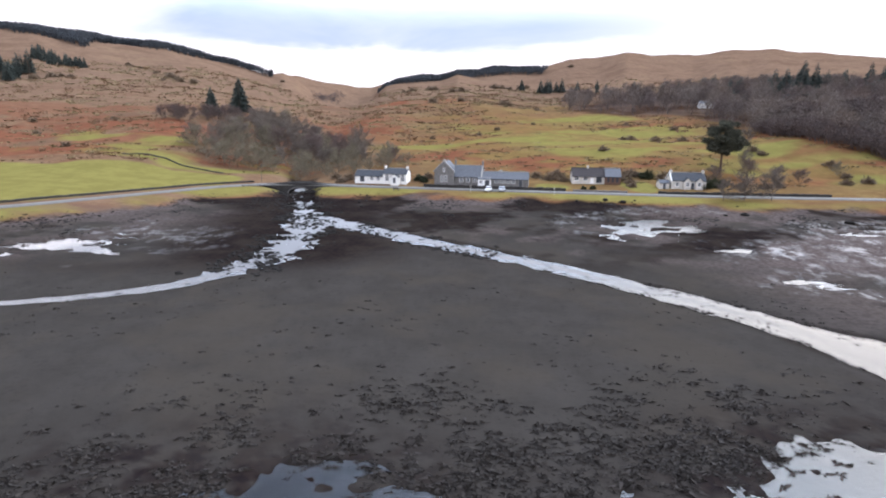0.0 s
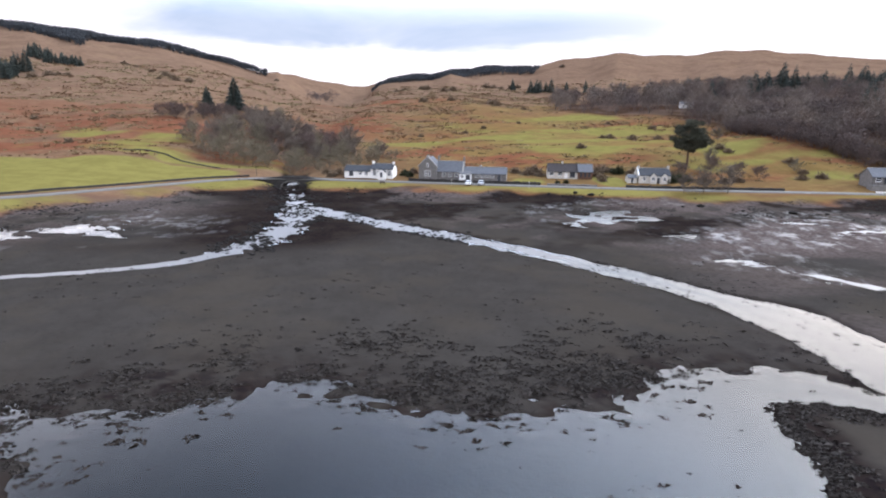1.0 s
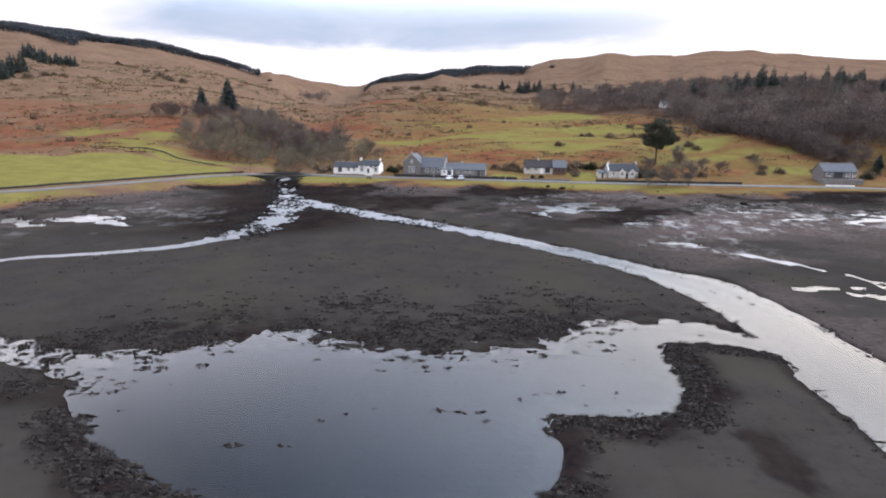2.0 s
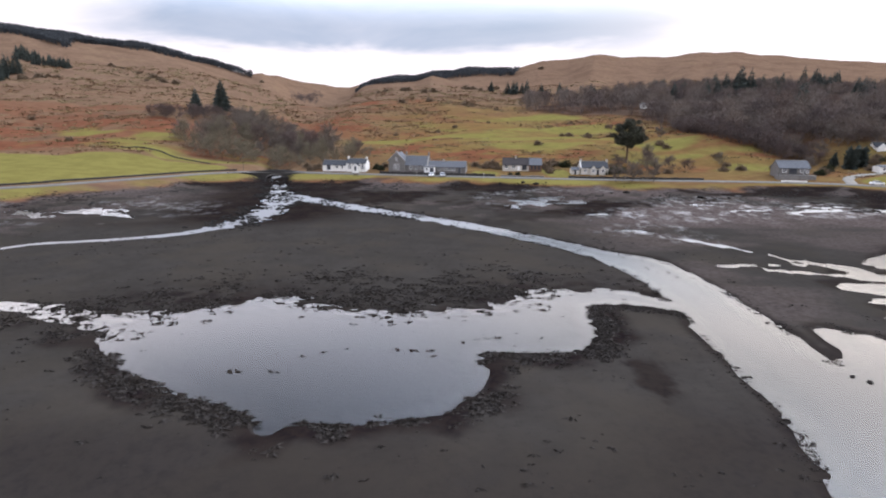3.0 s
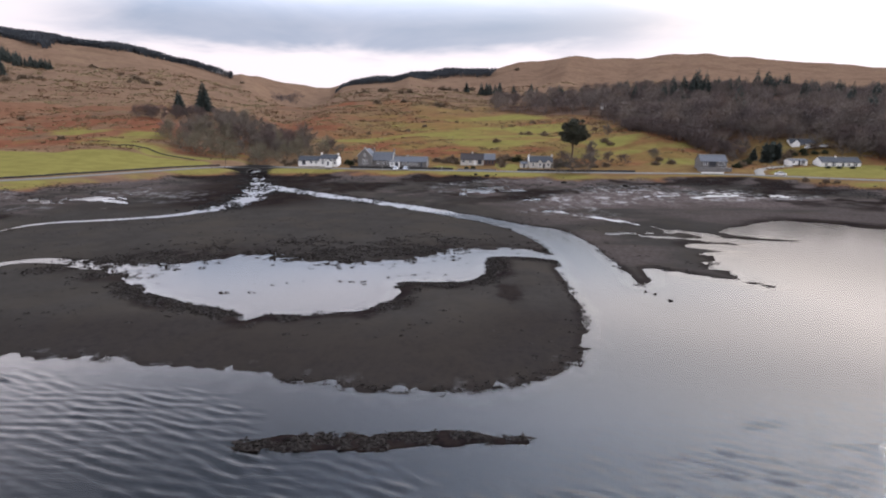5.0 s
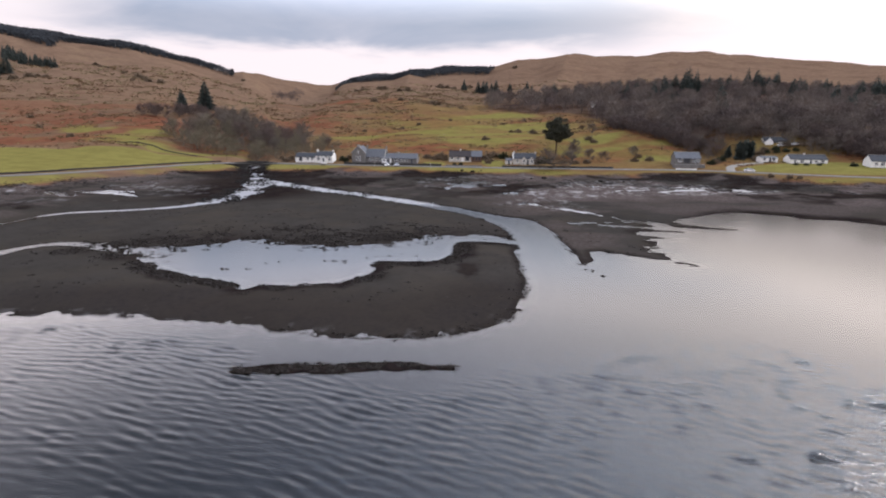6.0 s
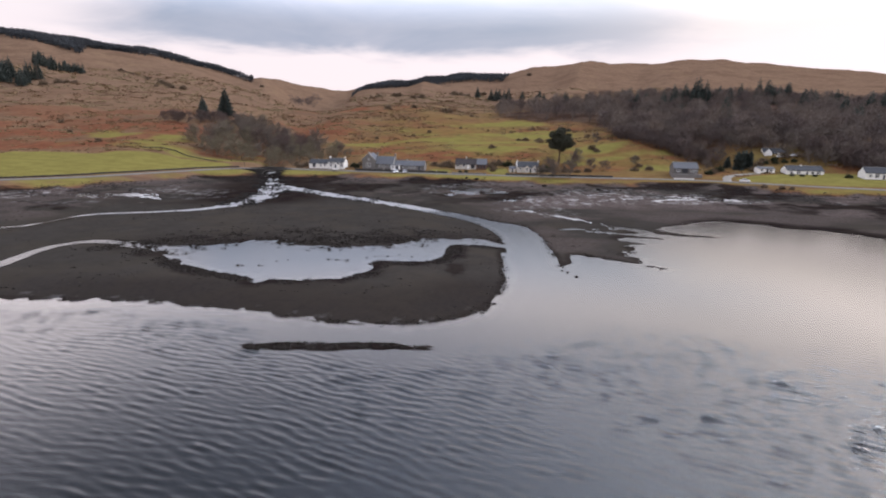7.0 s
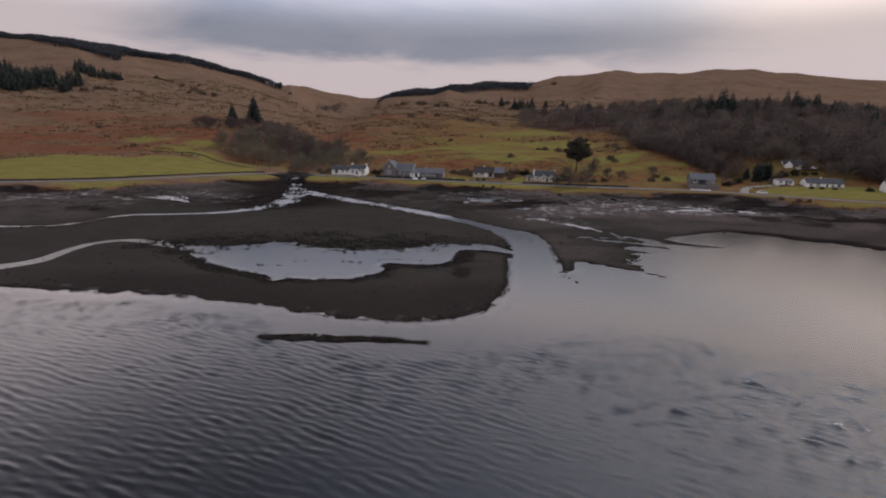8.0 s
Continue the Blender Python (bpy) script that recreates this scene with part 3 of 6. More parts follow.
def array_mesh(name, verts, faces, material, smooth_faces=True):
    """A mesh from numpy arrays; all faces have as many corners."""
    me = bpy.data.meshes.new(name)
    nf, k = faces.shape
    me.vertices.add(len(verts))
    me.vertices.foreach_set("co", np.asarray(verts, np.float32).ravel())
    me.loops.add(nf * k)
    me.loops.foreach_set("vertex_index", faces.astype(np.int32).ravel())
    me.polygons.add(nf)
    me.polygons.foreach_set("loop_start", np.arange(0, nf * k, k, dtype=np.int32))
    me.update(calc_edges=True)
    me.validate()
    me.polygons.foreach_set("use_smooth", np.full(len(me.polygons), smooth_faces))
    me.materials.append(material)
    return me


def part(name, bm, material, parent, label=""):
    """Links a bmesh as one mesh object under a thing or a part."""
    me = bpy.data.meshes.new(name)
    bm.to_mesh(me)
    bm.free()
    me.materials.append(material)
    ob = new(name, me)
    ob.parent = parent
    return tagged(ob, label)


def box(bm, x0, y0, z0, x1, y1, z1, bevel=0.0):
    m = Matrix.Translation(((x0 + x1) / 2, (y0 + y1) / 2, (z0 + z1) / 2)) @ Matrix.Diagonal((x1 - x0, y1 - y0, z1 - z0, 1))
    got = bmesh.ops.create_cube(bm, size=1, matrix=m)
    if bevel:
        edges = list({e for v in got["verts"] for e in v.link_edges})
        bmesh.ops.bevel(bm, geom=edges, offset=bevel, segments=1, affect="EDGES")
    return bm


def prism(bm, outline, y0, y1):
    """A solid with an x-z outline, from y0 to y1."""
    a = [bm.verts.new((x, y0, z)) for x, z in outline]
    b = [bm.verts.new((x, y1, z)) for x, z in outline]
    n = len(outline)
    bm.faces.new(a)
    bm.faces.new(b[::-1])
    for i in range(n):
        bm.faces.new((a[i], b[i], b[(i + 1) % n], a[(i + 1) % n]))
    bmesh.ops.recalc_face_normals(bm, faces=bm.faces)
    return bm


def prism_x(bm, outline, x0, x1):
    """A solid with a y-z outline, from x0 to x1."""
    a = [bm.verts.new((x0, y, z)) for y, z in outline]
    b = [bm.verts.new((x1, y, z)) for y, z in outline]
    n = len(outline)
    bm.faces.new(a)
    bm.faces.new(b[::-1])
    for i in range(n):
        bm.faces.new((a[i], b[i], b[(i + 1) % n], a[(i + 1) % n]))
    bmesh.ops.recalc_face_normals(bm, faces=bm.faces)
    return bm


def thing(name, label, category, m, group=""):
    ob = tagged(new(name), label, category, group)
    ob.matrix_world = m
    return ob


def on_ground(x, y):
    return float(ground_height(np.array([float(x)]), np.array([float(y)]))[0][0])


# ---- ground ----
def ground_mesh():
    fine = np.arange(-44, 46, 0.19)
    az = np.concatenate([np.linspace(-180, -45, 75), fine, np.linspace(47, 180, 75)])
    r, step = [0.5, 6, 14, 24, 36, 48, 58, 66.0], 0.46
    while r[-1] < 4700:
        if r[-1] > 250:
            step = max(step, (r[-1] - 250) * 0.0085 + 0.46)
        r.append(r[-1] + step)
    r = np.array(r)
    A, Rr = np.meshgrid(np.radians(az), r)
    x, y = HUB[0] + Rr * np.sin(A), HUB[1] + Rr * np.cos(A)
    return x, y, len(r), len(az)


GX, GY, NR, NA = ground_mesh()
gx, gy = GX.ravel(), GY.ravel()
gz, gd, gs, glag, gsea, gruns, gwet = ground_height(gx, gy)
idx = np.arange(NR * NA).reshape(NR, NA)
quads = np.stack([idx[:-1, :-1], idx[:-1, 1:], idx[1:, 1:], idx[1:, :-1]], -1).reshape(-1, 4)[:, ::-1]
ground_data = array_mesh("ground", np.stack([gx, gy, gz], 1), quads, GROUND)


def soft_inside(x, y, outline, edge, rough=0.0, size=12.0, k=0):
    """1 inside an outline of the plan, fading over its edge."""
    d = np.full(x.shape, 1e3)
    pts = np.array(outline)
    close = (x > pts[:, 0].min() - 60) & (x < pts[:, 0].max() + 60) & (y > pts[:, 1].min() - 60) & (y < pts[:, 1].max() + 60)
    d[close] = inside_distance(x[close], y[close], outline)
    if rough:
        d = d + rough * fbm(x, y, size, 4, k)
    return smooth(edge, -edge, d)


LEFT_FIELD = [(-330, 60), (-140, 112), (-112, 132), (-98, 152), (-82, 172), (-72, 180), (-75, 196), (-110, 196), (-180, 190), (-340, 150)]
LAWN = [(163, 151), (180, 139), (206, 129), (244, 119), (250, 132), (225, 160), (205, 164), (184, 162), (170, 156)]
SCHOOL_GREEN = [(27, 172), (38, 170), (38, 178), (28, 180)]
COTTAGE_GREEN = [(56, 166), (65, 165), (66, 182), (54, 184)]
EAST_WOOD = [(84, 440), (104, 385), (135, 376), (160, 366), (158, 310), (146, 258), (148, 222), (160, 198), (172, 193), (188, 203), (216, 198), (228, 174), (256, 148), (330, 130), (460, 200), (640, 480), (570, 640), (400, 600), (280, 580), (190, 560), (110, 500)]
PLANTS = np.zeros((len(gx), 4))
SHORE = np.zeros((len(gx), 4))
rr = np.hypot(gx - HUB[0], gy - HUB[1])
patchy, patchy2 = fbm(gx, gy * 1.8, 46, 5, 2), fbm(gx, gy * 2.2, 26, 5, 6)
fringe = gs + 4.0 * smooth(152, 172, gx) + 3.0 * patchy2 + 4.5 * fbm(gx, gy * 0.3, 34, 3, 7) + 1.5
fine_rag = fbm(gx * 0.7, gy, 5, 4, 3, 0.6)
verge = smooth(-10.5, -6, fringe) * smooth(0, -4, gs)
field = soft_inside(gx, gy, LEFT_FIELD, 1.2, 2.0)
field = np.maximum(field, soft_inside(gx, gy, LAWN, 1.0))
for small in (SCHOOL_GREEN, COTTAGE_GREEN):
    field = np.maximum(field, soft_inside(gx, gy, small, 0.8))
PLANTS[:, 0] = np.clip(field + verge * np.clip(0.85 + 1.3 * patchy2, 0, 1) * 0.95, 0, 1)
mid_hill = smooth(12, 40, gs) * smooth(640, 430, rr + 90 * patchy)
right_part = smooth(-70, 30, gx)


def patches(spots, ragged_by=0.8):
    """Grown patches of the plan: x, y, half width and half depth each, with broken edges."""
    out = np.full(gx.shape, 9.0)
    for px, py, a, b in spots:
        out = np.minimum(out, np.hypot((gx - px) / a, (gy - py) / b))
    return smooth(1.45, 0.35, out + ragged_by * (0.55 * patchy + 0.75 * patchy2))


GREENS = [(-10, 255, 22, 12), (14, 272, 22, 14), (40, 325, 34, 22), (62, 303, 20, 20), (70, 228, 34, 12), (80, 370, 46, 26), (133, 204, 22, 11), (136, 186, 16, 8), (104, 240, 26, 14), (-162, 247, 18, 10),
          (-132, 240, 22, 12), (-108, 212, 26, 8), (-128, 226, 14, 6), (30, 250, 26, 8), (100, 292, 30, 18), (-90, 204, 16, 6), (132, 165, 9, 6), (70, 262, 34, 16), (40, 282, 26, 12), (120, 212, 26, 12), (126, 198, 22, 9), (106, 192, 18, 8)]
FERNS = [(0, 232, 18, 9), (36, 214, 22, 7), (148, 262, 26, 22), (158, 234, 20, 16), (-159, 220, 40, 12), (-205, 255, 44, 16), (-128, 264, 26, 14), (-85, 222, 18, 10), (-200, 222, 40, 10), (-176, 285, 46, 16),
         (-108, 250, 18, 14), (-48, 476, 40, 40), (100, 326, 50, 10), (60, 208, 30, 6), (-60, 330, 26, 40), (-260, 250, 50, 18)]
PLANTS[:, 0] = np.maximum(PLANTS[:, 0], patches(GREENS, 1.5) * smooth(12, 24, gs))
PLANTS[:, 0] = np.maximum(PLANTS[:, 0], 0.45 * mid_hill * right_part * smooth(0.15, 0.6, patchy2 + 0.4 * patchy))
PLANTS[:, 1] = np.clip(0.9 * patches(FERNS, 1.5) + 0.7 * smooth(0.10, 0.55, patchy + 0.4 * patchy2 - 0.25 * smooth(350, 700, gy)) * smooth(520, 300, gy + 40 * patchy), 0, 1) * smooth(8, 26, gs)
PLANTS[:, 1] = np.maximum(PLANTS[:, 1], 0.6 * smooth(-18, -10, fringe) * smooth(-2, -7.5, fringe + 2.5 * fine_rag) * smooth(-0.55, 0.0, patchy2))
# inside the wood's outline: green removed, some bracken colour kept
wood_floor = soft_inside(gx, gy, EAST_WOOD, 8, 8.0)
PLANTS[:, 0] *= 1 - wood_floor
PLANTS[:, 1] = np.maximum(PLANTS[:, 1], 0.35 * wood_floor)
# grows with distance alone: where the moor's colour stands in for haze
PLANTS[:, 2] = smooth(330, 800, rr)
PLANTS[:, 3] = np.clip(smooth(700, 420, rr + 120 * patchy) * right_part + 0.15 - 0.3 * verge, 0, 1)
SHORE[:, 0] = np.maximum(smooth(-7.5, -11.5, fringe + 2.5 * fine_rag), smooth(4.5, 2.5, gruns + patchy2) * smooth(30, 20, gs), smooth(15, 10, np.hypot((gx + 46) * 0.95, gy - 168) + 4 * patchy2 + 2 * fine_rag)) * (rr < 900)
# the wood's floor is darkened by blending 0.7 towards the mud colour
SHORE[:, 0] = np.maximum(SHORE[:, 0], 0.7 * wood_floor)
streaks = fbm(gx * 0.5, gy * 0.6, 9, 4, 4)
broad_streaks, fine_streaks = fbm(gx * 0.55, gy * 0.75, 17, 5, 4, 0.6), fbm(gx * 0.7, gy * 0.6, 4.5, 4, 1, 0.65)
upper = smooth(-76, -50, gs + 12 * patchy2)
east_side = 0.6 + 0.4 * smooth(10, 60, gx)
band = upper * smooth(0.10, 0.46, broad_streaks + 0.3 * fine_streaks + 0.22 * smooth(-26, -14, gs))
clotted = smooth(-0.45, 0.35, fbm(gx, gy * 1.2, 2.4, 4, 5, 0.7))
lag_rim = smooth(5.6, 2.0, glag + 2.4 * fbm(gx, gy, 5, 3, 2)) * (1 - lagoon_far_side(gx, gy)) + smooth(15, 1.0, glag + 6 * patchy2) * lagoon_far_side(gx, gy) * (0.25 + 0.75 * clotted)
wet_front = 0.5 * smooth(24, 4, gsea + 4 * patchy2) * smooth(8, -2, gy) * smooth(-60, -20, gx)
mouth = np.maximum(smooth(26, 8, gruns + 7 * patchy2) * smooth(80, 100, gy) * smooth(10, -12, gx), smooth(18, 9, np.hypot(gx + 46, gy - 168) + 4 * patchy2))
sea_rim = np.maximum(smooth(1.6, 0.2, gsea + 1.0 * patchy2) * 0.7, smooth(9, 2, gsea + 4 * patchy2) * smooth(96, 112, gx) * smooth(10, 30, gy))
bar_top = smooth(2.5, 1.0, stream_distance(gx, gy, BAR))
clump = smooth(1.3, 0.4, np.hypot((gx - 33.6) / 1.9, (gy - 9.8) / 4.5) + 0.7 * fbm(gx, gy, 2.2, 4, 3, 0.7)) * 0.85
SHORE[:, 1] = np.clip(np.maximum.reduce([clump, wet_front, band, lag_rim, mouth, sea_rim, bar_top]), 0, 1)
SHORE[:, 2] = np.clip(smooth(-26, -16, gs) * smooth(0.0, 0.4, patchy2 + 0.25) * smooth(0, -60, gx) + smooth(-20, -14, gs) * 0.6 + upper * smooth(-0.1, 0.5, -broad_streaks + 0.4 * fine_streaks + 0.15) * east_side + 0.55 * smooth(38, 60, gx) * smooth(-30, -50, gs) * smooth(-0.6, 0.2, patchy2), 0, 1)
SHORE[:, 3] = np.clip(0.62 * smooth(13, 0, gwet + 7 * fbm(gx * 0.6, gy * 0.6, 8, 5, 5, 0.65)) * smooth(-0.3, 0.3, streaks + 0.2) + 0.6 * smooth(0.8, 0.0, gd) * smooth(-0.5, 0.0, gd) * (gs < -30) + 0.5 * upper * smooth(0.15, 0.6, 0.8 * fine_streaks - 0.7 * broad_streaks - 0.1) * east_side + smooth(4.5, 0.5, gsea + 2.2 * fbm(gx, gy, 3, 3, 1)) * 0.5 * smooth(0.0, 0.35, fbm(gx, gy * 1.2, 1.6, 3, 2)) * smooth(10, -6, gy), 0, 1)
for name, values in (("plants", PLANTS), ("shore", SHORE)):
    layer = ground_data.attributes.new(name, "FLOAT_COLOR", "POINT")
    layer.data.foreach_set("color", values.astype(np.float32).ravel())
ground = tagged(new("ground", ground_data), "dark tidal mud flats rising to grass, bracken and moorland hills", "ground", kind="structure")


# ---- water ----
def steps_between(marks):
    """Grid lines between pairs of place and step, and thinning out far beyond them."""
    line = []
    for (a, step), (b, _) in zip(marks[:-1], marks[1:]):
        line += list(np.arange(a, b - step / 2, step))
    line.append(marks[-1][0])
    out, v, s = [], line[-1], marks[-2][1]
    while v < 4200:
        s *= 1.22
        v += s
        out.append(v)
    before, v, s = [], line[0], marks[0][1]
    while v > -4200:
        s *= 1.22
        v -= s
        before.append(v)
    return np.array(before[::-1] + line + out)


wx = steps_between([(-150, 1.0), (-70, 0.34), (105, 1.0), (165, 1.0)])
wy = steps_between([(-120, 1.2), (-76, 0.24), (-6, 1.0), (150, 1.0)])
wy = wy[wy < 275]
WX, WY = np.meshgrid(wx, wy)
fx, fy = WX.ravel(), WY.ravel()
wg, wd, ws, wlag, wsea, wruns, wwet = ground_height(fx, fy)
wz = level(fx, fy)
show = (wg < wz + 0.35) & (ws < 60)
idx = np.arange(len(fx)).reshape(WX.shape)
quads = np.stack([idx[:-1, :-1], idx[:-1, 1:], idx[1:, 1:], idx[1:, :-1]], -1).reshape(-1, 4)
quads = quads[show[quads].any(1)]
used, inverse = np.unique(quads, return_inverse=True)
# wind waves off the sand bank, calm in the lee of the bank and the bar
lee = np.interp(fx, [-60, -20, 0, 7, 9, 30, 38, 53, 64, 72, 84, 100], [-9, -11.5, -15, -20, -28.3, -28.3, -24, -17, -17, -20, -26, -36])
gusts = np.clip(1.0 + 0.4 * fbm(fx, fy * 1.3, 20, 3, 5), 0.5, 1.4)
wind = smooth(0.0, -2.5, wsea) * smooth(0, -4.5 - 11 * smooth(25, 60, fx), fy - lee - 2.2 * fbm(fx, fy, 8, 3, 2)) * gusts
wind = wind * (1 + 0.75 * smooth(34, 62, fx)) * smooth(-72, -66, fx) * smooth(105, 92, fx) * smooth(-75, -70, fy) * (fy < -6)
wave_rng = np.random.RandomState(5)
waves = np.zeros(fx.shape)
for k in range(36):
    long = 0.52 * 2.6 ** wave_rng.rand()
    way = radians(58 + wave_rng.normal(0, 17))
    amp = 0.0112 * long ** 0.9 * wave_rng.uniform(0.5, 1.4)
    bunch = np.clip(0.6 + 0.9 * fbm(fx * 1.3, fy, 5.5, 2, k), 0, 1.5)
    waves += amp * bunch * np.sin(2 * math.pi / long * (fx * math.cos(way) + fy * math.sin(way)) + wave_rng.rand() * 6.28 + 1.3 * fbm(fx, fy, 9, 2, k + 3))
tall = np.maximum(np.abs(waves).max(), 1e-6)
waves = waves * (0.62 + 1.3 * np.maximum(waves, 0) / tall)
wz = wz + waves * wind
water_data = array_mesh("water", np.stack([fx, fy, wz], 1)[used], inverse.reshape(-1, 4), WATER)
stir = np.clip(0.36 * smooth(68, 100, fx) * smooth(-5, 45, fy) + smooth(2.0, 0.5, wruns) * smooth(60, 68, fy) + smooth(3, 1, wwet) * 0.4 + smooth(2, 0, wsea) * smooth(70, 95, fy), 0, 1)
layer = water_data.attributes.new("wind", "FLOAT_COLOR", "POINT")
layer.data.foreach_set("color", np.stack([wind, stir, smooth(-0.02, 0.40, level(fx, fy) - wg), wind * 0 + 1], 1)[used].astype(np.float32).ravel())
water = tagged(new("water", water_data), "grey sea loch at low tide with a still lagoon and streams", "water", kind="structure")


# ---- road ----
def ribbon(line, width, lift, name, material, label):
    p = rounded(line, 3)
    fine = []
    for a, b in zip(p[:-1], p[1:]):
        for t in np.arange(0, 1, min(1, 1.5 / max(np.hypot(*(b - a)), 0.01))):
            fine.append(a + (b - a) * t)
    p = np.array(fine)
    way = np.gradient(p, axis=0)
    way /= np.linalg.norm(way, axis=1)[:, None]
    side = np.stack([way[:, 1], -way[:, 0]], 1)
    rows = []
    for off in (-0.5, -0.46, -0.16, 0.16, 0.46, 0.5):
        q = p + side * off * width
        z = np.maximum(ground_height(q[:, 0], q[:, 1])[0], land(p[:, 0], p[:, 1]) - 0.4)
        z = np.where(np.abs(q[:, 0] + 50) < 18, np.maximum(z, 4.9), z)
        rows.append(np.stack([q[:, 0], q[:, 1], z + lift + (0.06 if abs(off) < 0.2 else 0.02 if abs(off) < 0.48 else -0.25)], 1))
    v = np.stack(rows, 1)
    n, k = v.shape[:2]
    i = np.arange(n * k).reshape(n, k)
    f = np.stack([i[:-1, :-1], i[1:, :-1], i[1:, 1:], i[:-1, 1:]], -1).reshape(-1, 4)[:, ::-1]
    return tagged(new(name, array_mesh(name, v.reshape(-1, 3), f, material)), label, "road", kind="structure")


ribbon([p for p in ROAD], 5.0, 0.18, "road", TARMAC, "narrow grey tarmac coast road along the shore")
ribbon([(159, 147.5), (161.5, 152), (163, 156), (168, 160.5), (176, 164.5), (184, 166.5)], 3.6, 0.12, "driveway", DRIVE, "pale gravel drive climbing from the road to the houses")
# ---- houses ----
def gable_roof(parent, x0, x1, y0, y1, eave, ridge, material, over=0.3, thick=0.16, label=""):
    """Two slopes whose ridge runs along x."""
    mid, slope = (y0 + y1) / 2, (ridge - eave) / ((y1 - y0) / 2)
    low = eave - over * slope
    bm = bmesh.new()
    prism_x(bm, [(y0 - over, low), (mid, ridge), (y1 + over, low), (y1 + over, low + thick), (mid, ridge + thick * 1.2), (y0 - over, low + thick)], x0 - over * 0.4, x1 + over * 0.4)
    roof = part("roof", bm, material, parent, label)
    rb = bmesh.new()
    box(rb, x0 - 0.1, mid - 0.13, ridge + thick * 1.1, x1 + 0.1, mid + 0.13, ridge + thick * 1.2 + 0.10, 0.04)
    part("ridge_tiles", rb, PALE_STONE if material is not BROWN_TILE else BROWN_TILE, roof)
    gb = bmesh.new()
    box(gb, x0, y0 - over - 0.10, low - 0.02, x1, y0 - over, low + 0.10)
    part("gutter", gb, DARK_PAINT, roof)
    return roof


def gable_roof_front(parent, x0, x1, y0, y1, eave, ridge, material, over=0.25, thick=0.16, label=""):
    """Two slopes whose ridge runs along y, with the gable to the front."""
    mid, slope = (x0 + x1) / 2, (ridge - eave) / ((x1 - x0) / 2)
    low = eave - over * slope
    bm = bmesh.new()
    prism(bm, [(x0 - over, low), (mid, ridge), (x1 + over, low), (x1 + over, low + thick), (mid, ridge + thick * 1.2), (x0 - over, low + thick)], y0 - over * 0.4, y1)
    return part("roof", bm, material, parent, label)


def wall_block(parent, x0, x1, y0, y1, eave, ridge, material, below=1.6, label=""):
    bm = bmesh.new()
    prism_x(bm, [(y0, -below), (y0, eave), ((y0 + y1) / 2, ridge), (y1, eave), (y1, -below)], x0, x1)
    return part("wall", bm, material, parent, label)


def wall_block_front(parent, x0, x1, y0, y1, eave, ridge, material, below=1.6, label=""):
    bm = bmesh.new()
    prism(bm, [(x0, -below), (x0, eave), ((x0 + x1) / 2, ridge), (x1, eave), (x1, -below)], y0, y1)
    return part("wall", bm, material, parent, label)


def window(parent, x, z, w, h, y, frame_material, bars=1, surround=None):
    """A window in a wall that faces -y: surround, frame, sill and panes."""
    fb = bmesh.new()
    t = 0.09
    for a in ((x - w / 2, z, x - w / 2 + t, z + h), (x + w / 2 - t, z, x + w / 2, z + h), (x - w / 2 + t, z, x + w / 2 - t, z + t), (x - w / 2 + t, z + h - t, x + w / 2 - t, z + h)):
        box(fb, a[0], y - 0.05, a[1], a[2], y + 0.02, a[3])
    for i in range(bars):
        q = x - w / 2 + w * (i + 1) / (bars + 1)
        box(fb, q - 0.03, y - 0.045, z + t, q + 0.03, y + 0.02, z + h - t)
    box(fb, x - w / 2 + t, y - 0.04, z + h * 0.5 - 0.03, x + w / 2 - t, y + 0.02, z + h * 0.5 + 0.03)
    win = part("window", fb, frame_material, parent)
    pb = bmesh.new()
    box(pb, x - w / 2 + 0.05, y - 0.02, z + 0.05, x + w / 2 - 0.05, y + 0.03, z + h - 0.05)
    part("pane", pb, GLASS, win)
    sb = bmesh.new()
    box(sb, x - w / 2 - 0.1, y - 0.12, z - 0.1, x + w / 2 + 0.1, y + 0.02, z)
    if surround:
        box(sb, x - w / 2 - 0.14, y - 0.03, z, x - w / 2, y + 0.02, z + h)
        box(sb, x + w / 2, y - 0.03, z, x + w / 2 + 0.14, y + 0.02, z + h)
        box(sb, x - w / 2 - 0.14, y - 0.03, z + h, x + w / 2 + 0.14, y + 0.02, z + h + 0.18)
    part("sill", sb, surround or frame_material, win)
    return win


def house_door(parent, x, w, h, y, material, frame_material):
    bm = bmesh.new()
    box(bm, x - w / 2, y - 0.04, 0.02, x + w / 2, y + 0.02, h)
    door = part("door", bm, material, parent)
    fb = bmesh.new()
    box(fb, x - w / 2 - 0.1, y - 0.07, 0, x - w / 2, y + 0.02, h + 0.1)
    box(fb, x + w / 2, y - 0.07, 0, x + w / 2 + 0.1, y + 0.02, h + 0.1)
    box(fb, x - w / 2, y - 0.07, h, x + w / 2, y + 0.02, h + 0.1)
    part("door_frame", fb, frame_material, door)
    return door


def chimney(parent, x, y, z0, z1, material, w=0.55, d=0.9, pots=2):
    bm = bmesh.new()
    box(bm, x - w / 2, y - d / 2, z0, x + w / 2, y + d / 2, z1, 0.03)
    box(bm, x - w / 2 - 0.07, y - d / 2 - 0.07, z1 - 0.22, x + w / 2 + 0.07, y + d / 2 + 0.07, z1 - 0.08)
    stack = part("chimney", bm, material, parent)
    for i in range(pots):
        q = y + (i - (pots - 1) / 2) * 0.45
        pb = bmesh.new()
        bmesh.ops.create_cone(pb, cap_ends=True, segments=10, radius1=0.16, radius2=0.12, depth=0.45, matrix=Matrix.Translation((x, q, z1 + 0.2)))
        part("chimney_pot", pb, CLAY, stack)
    return stack


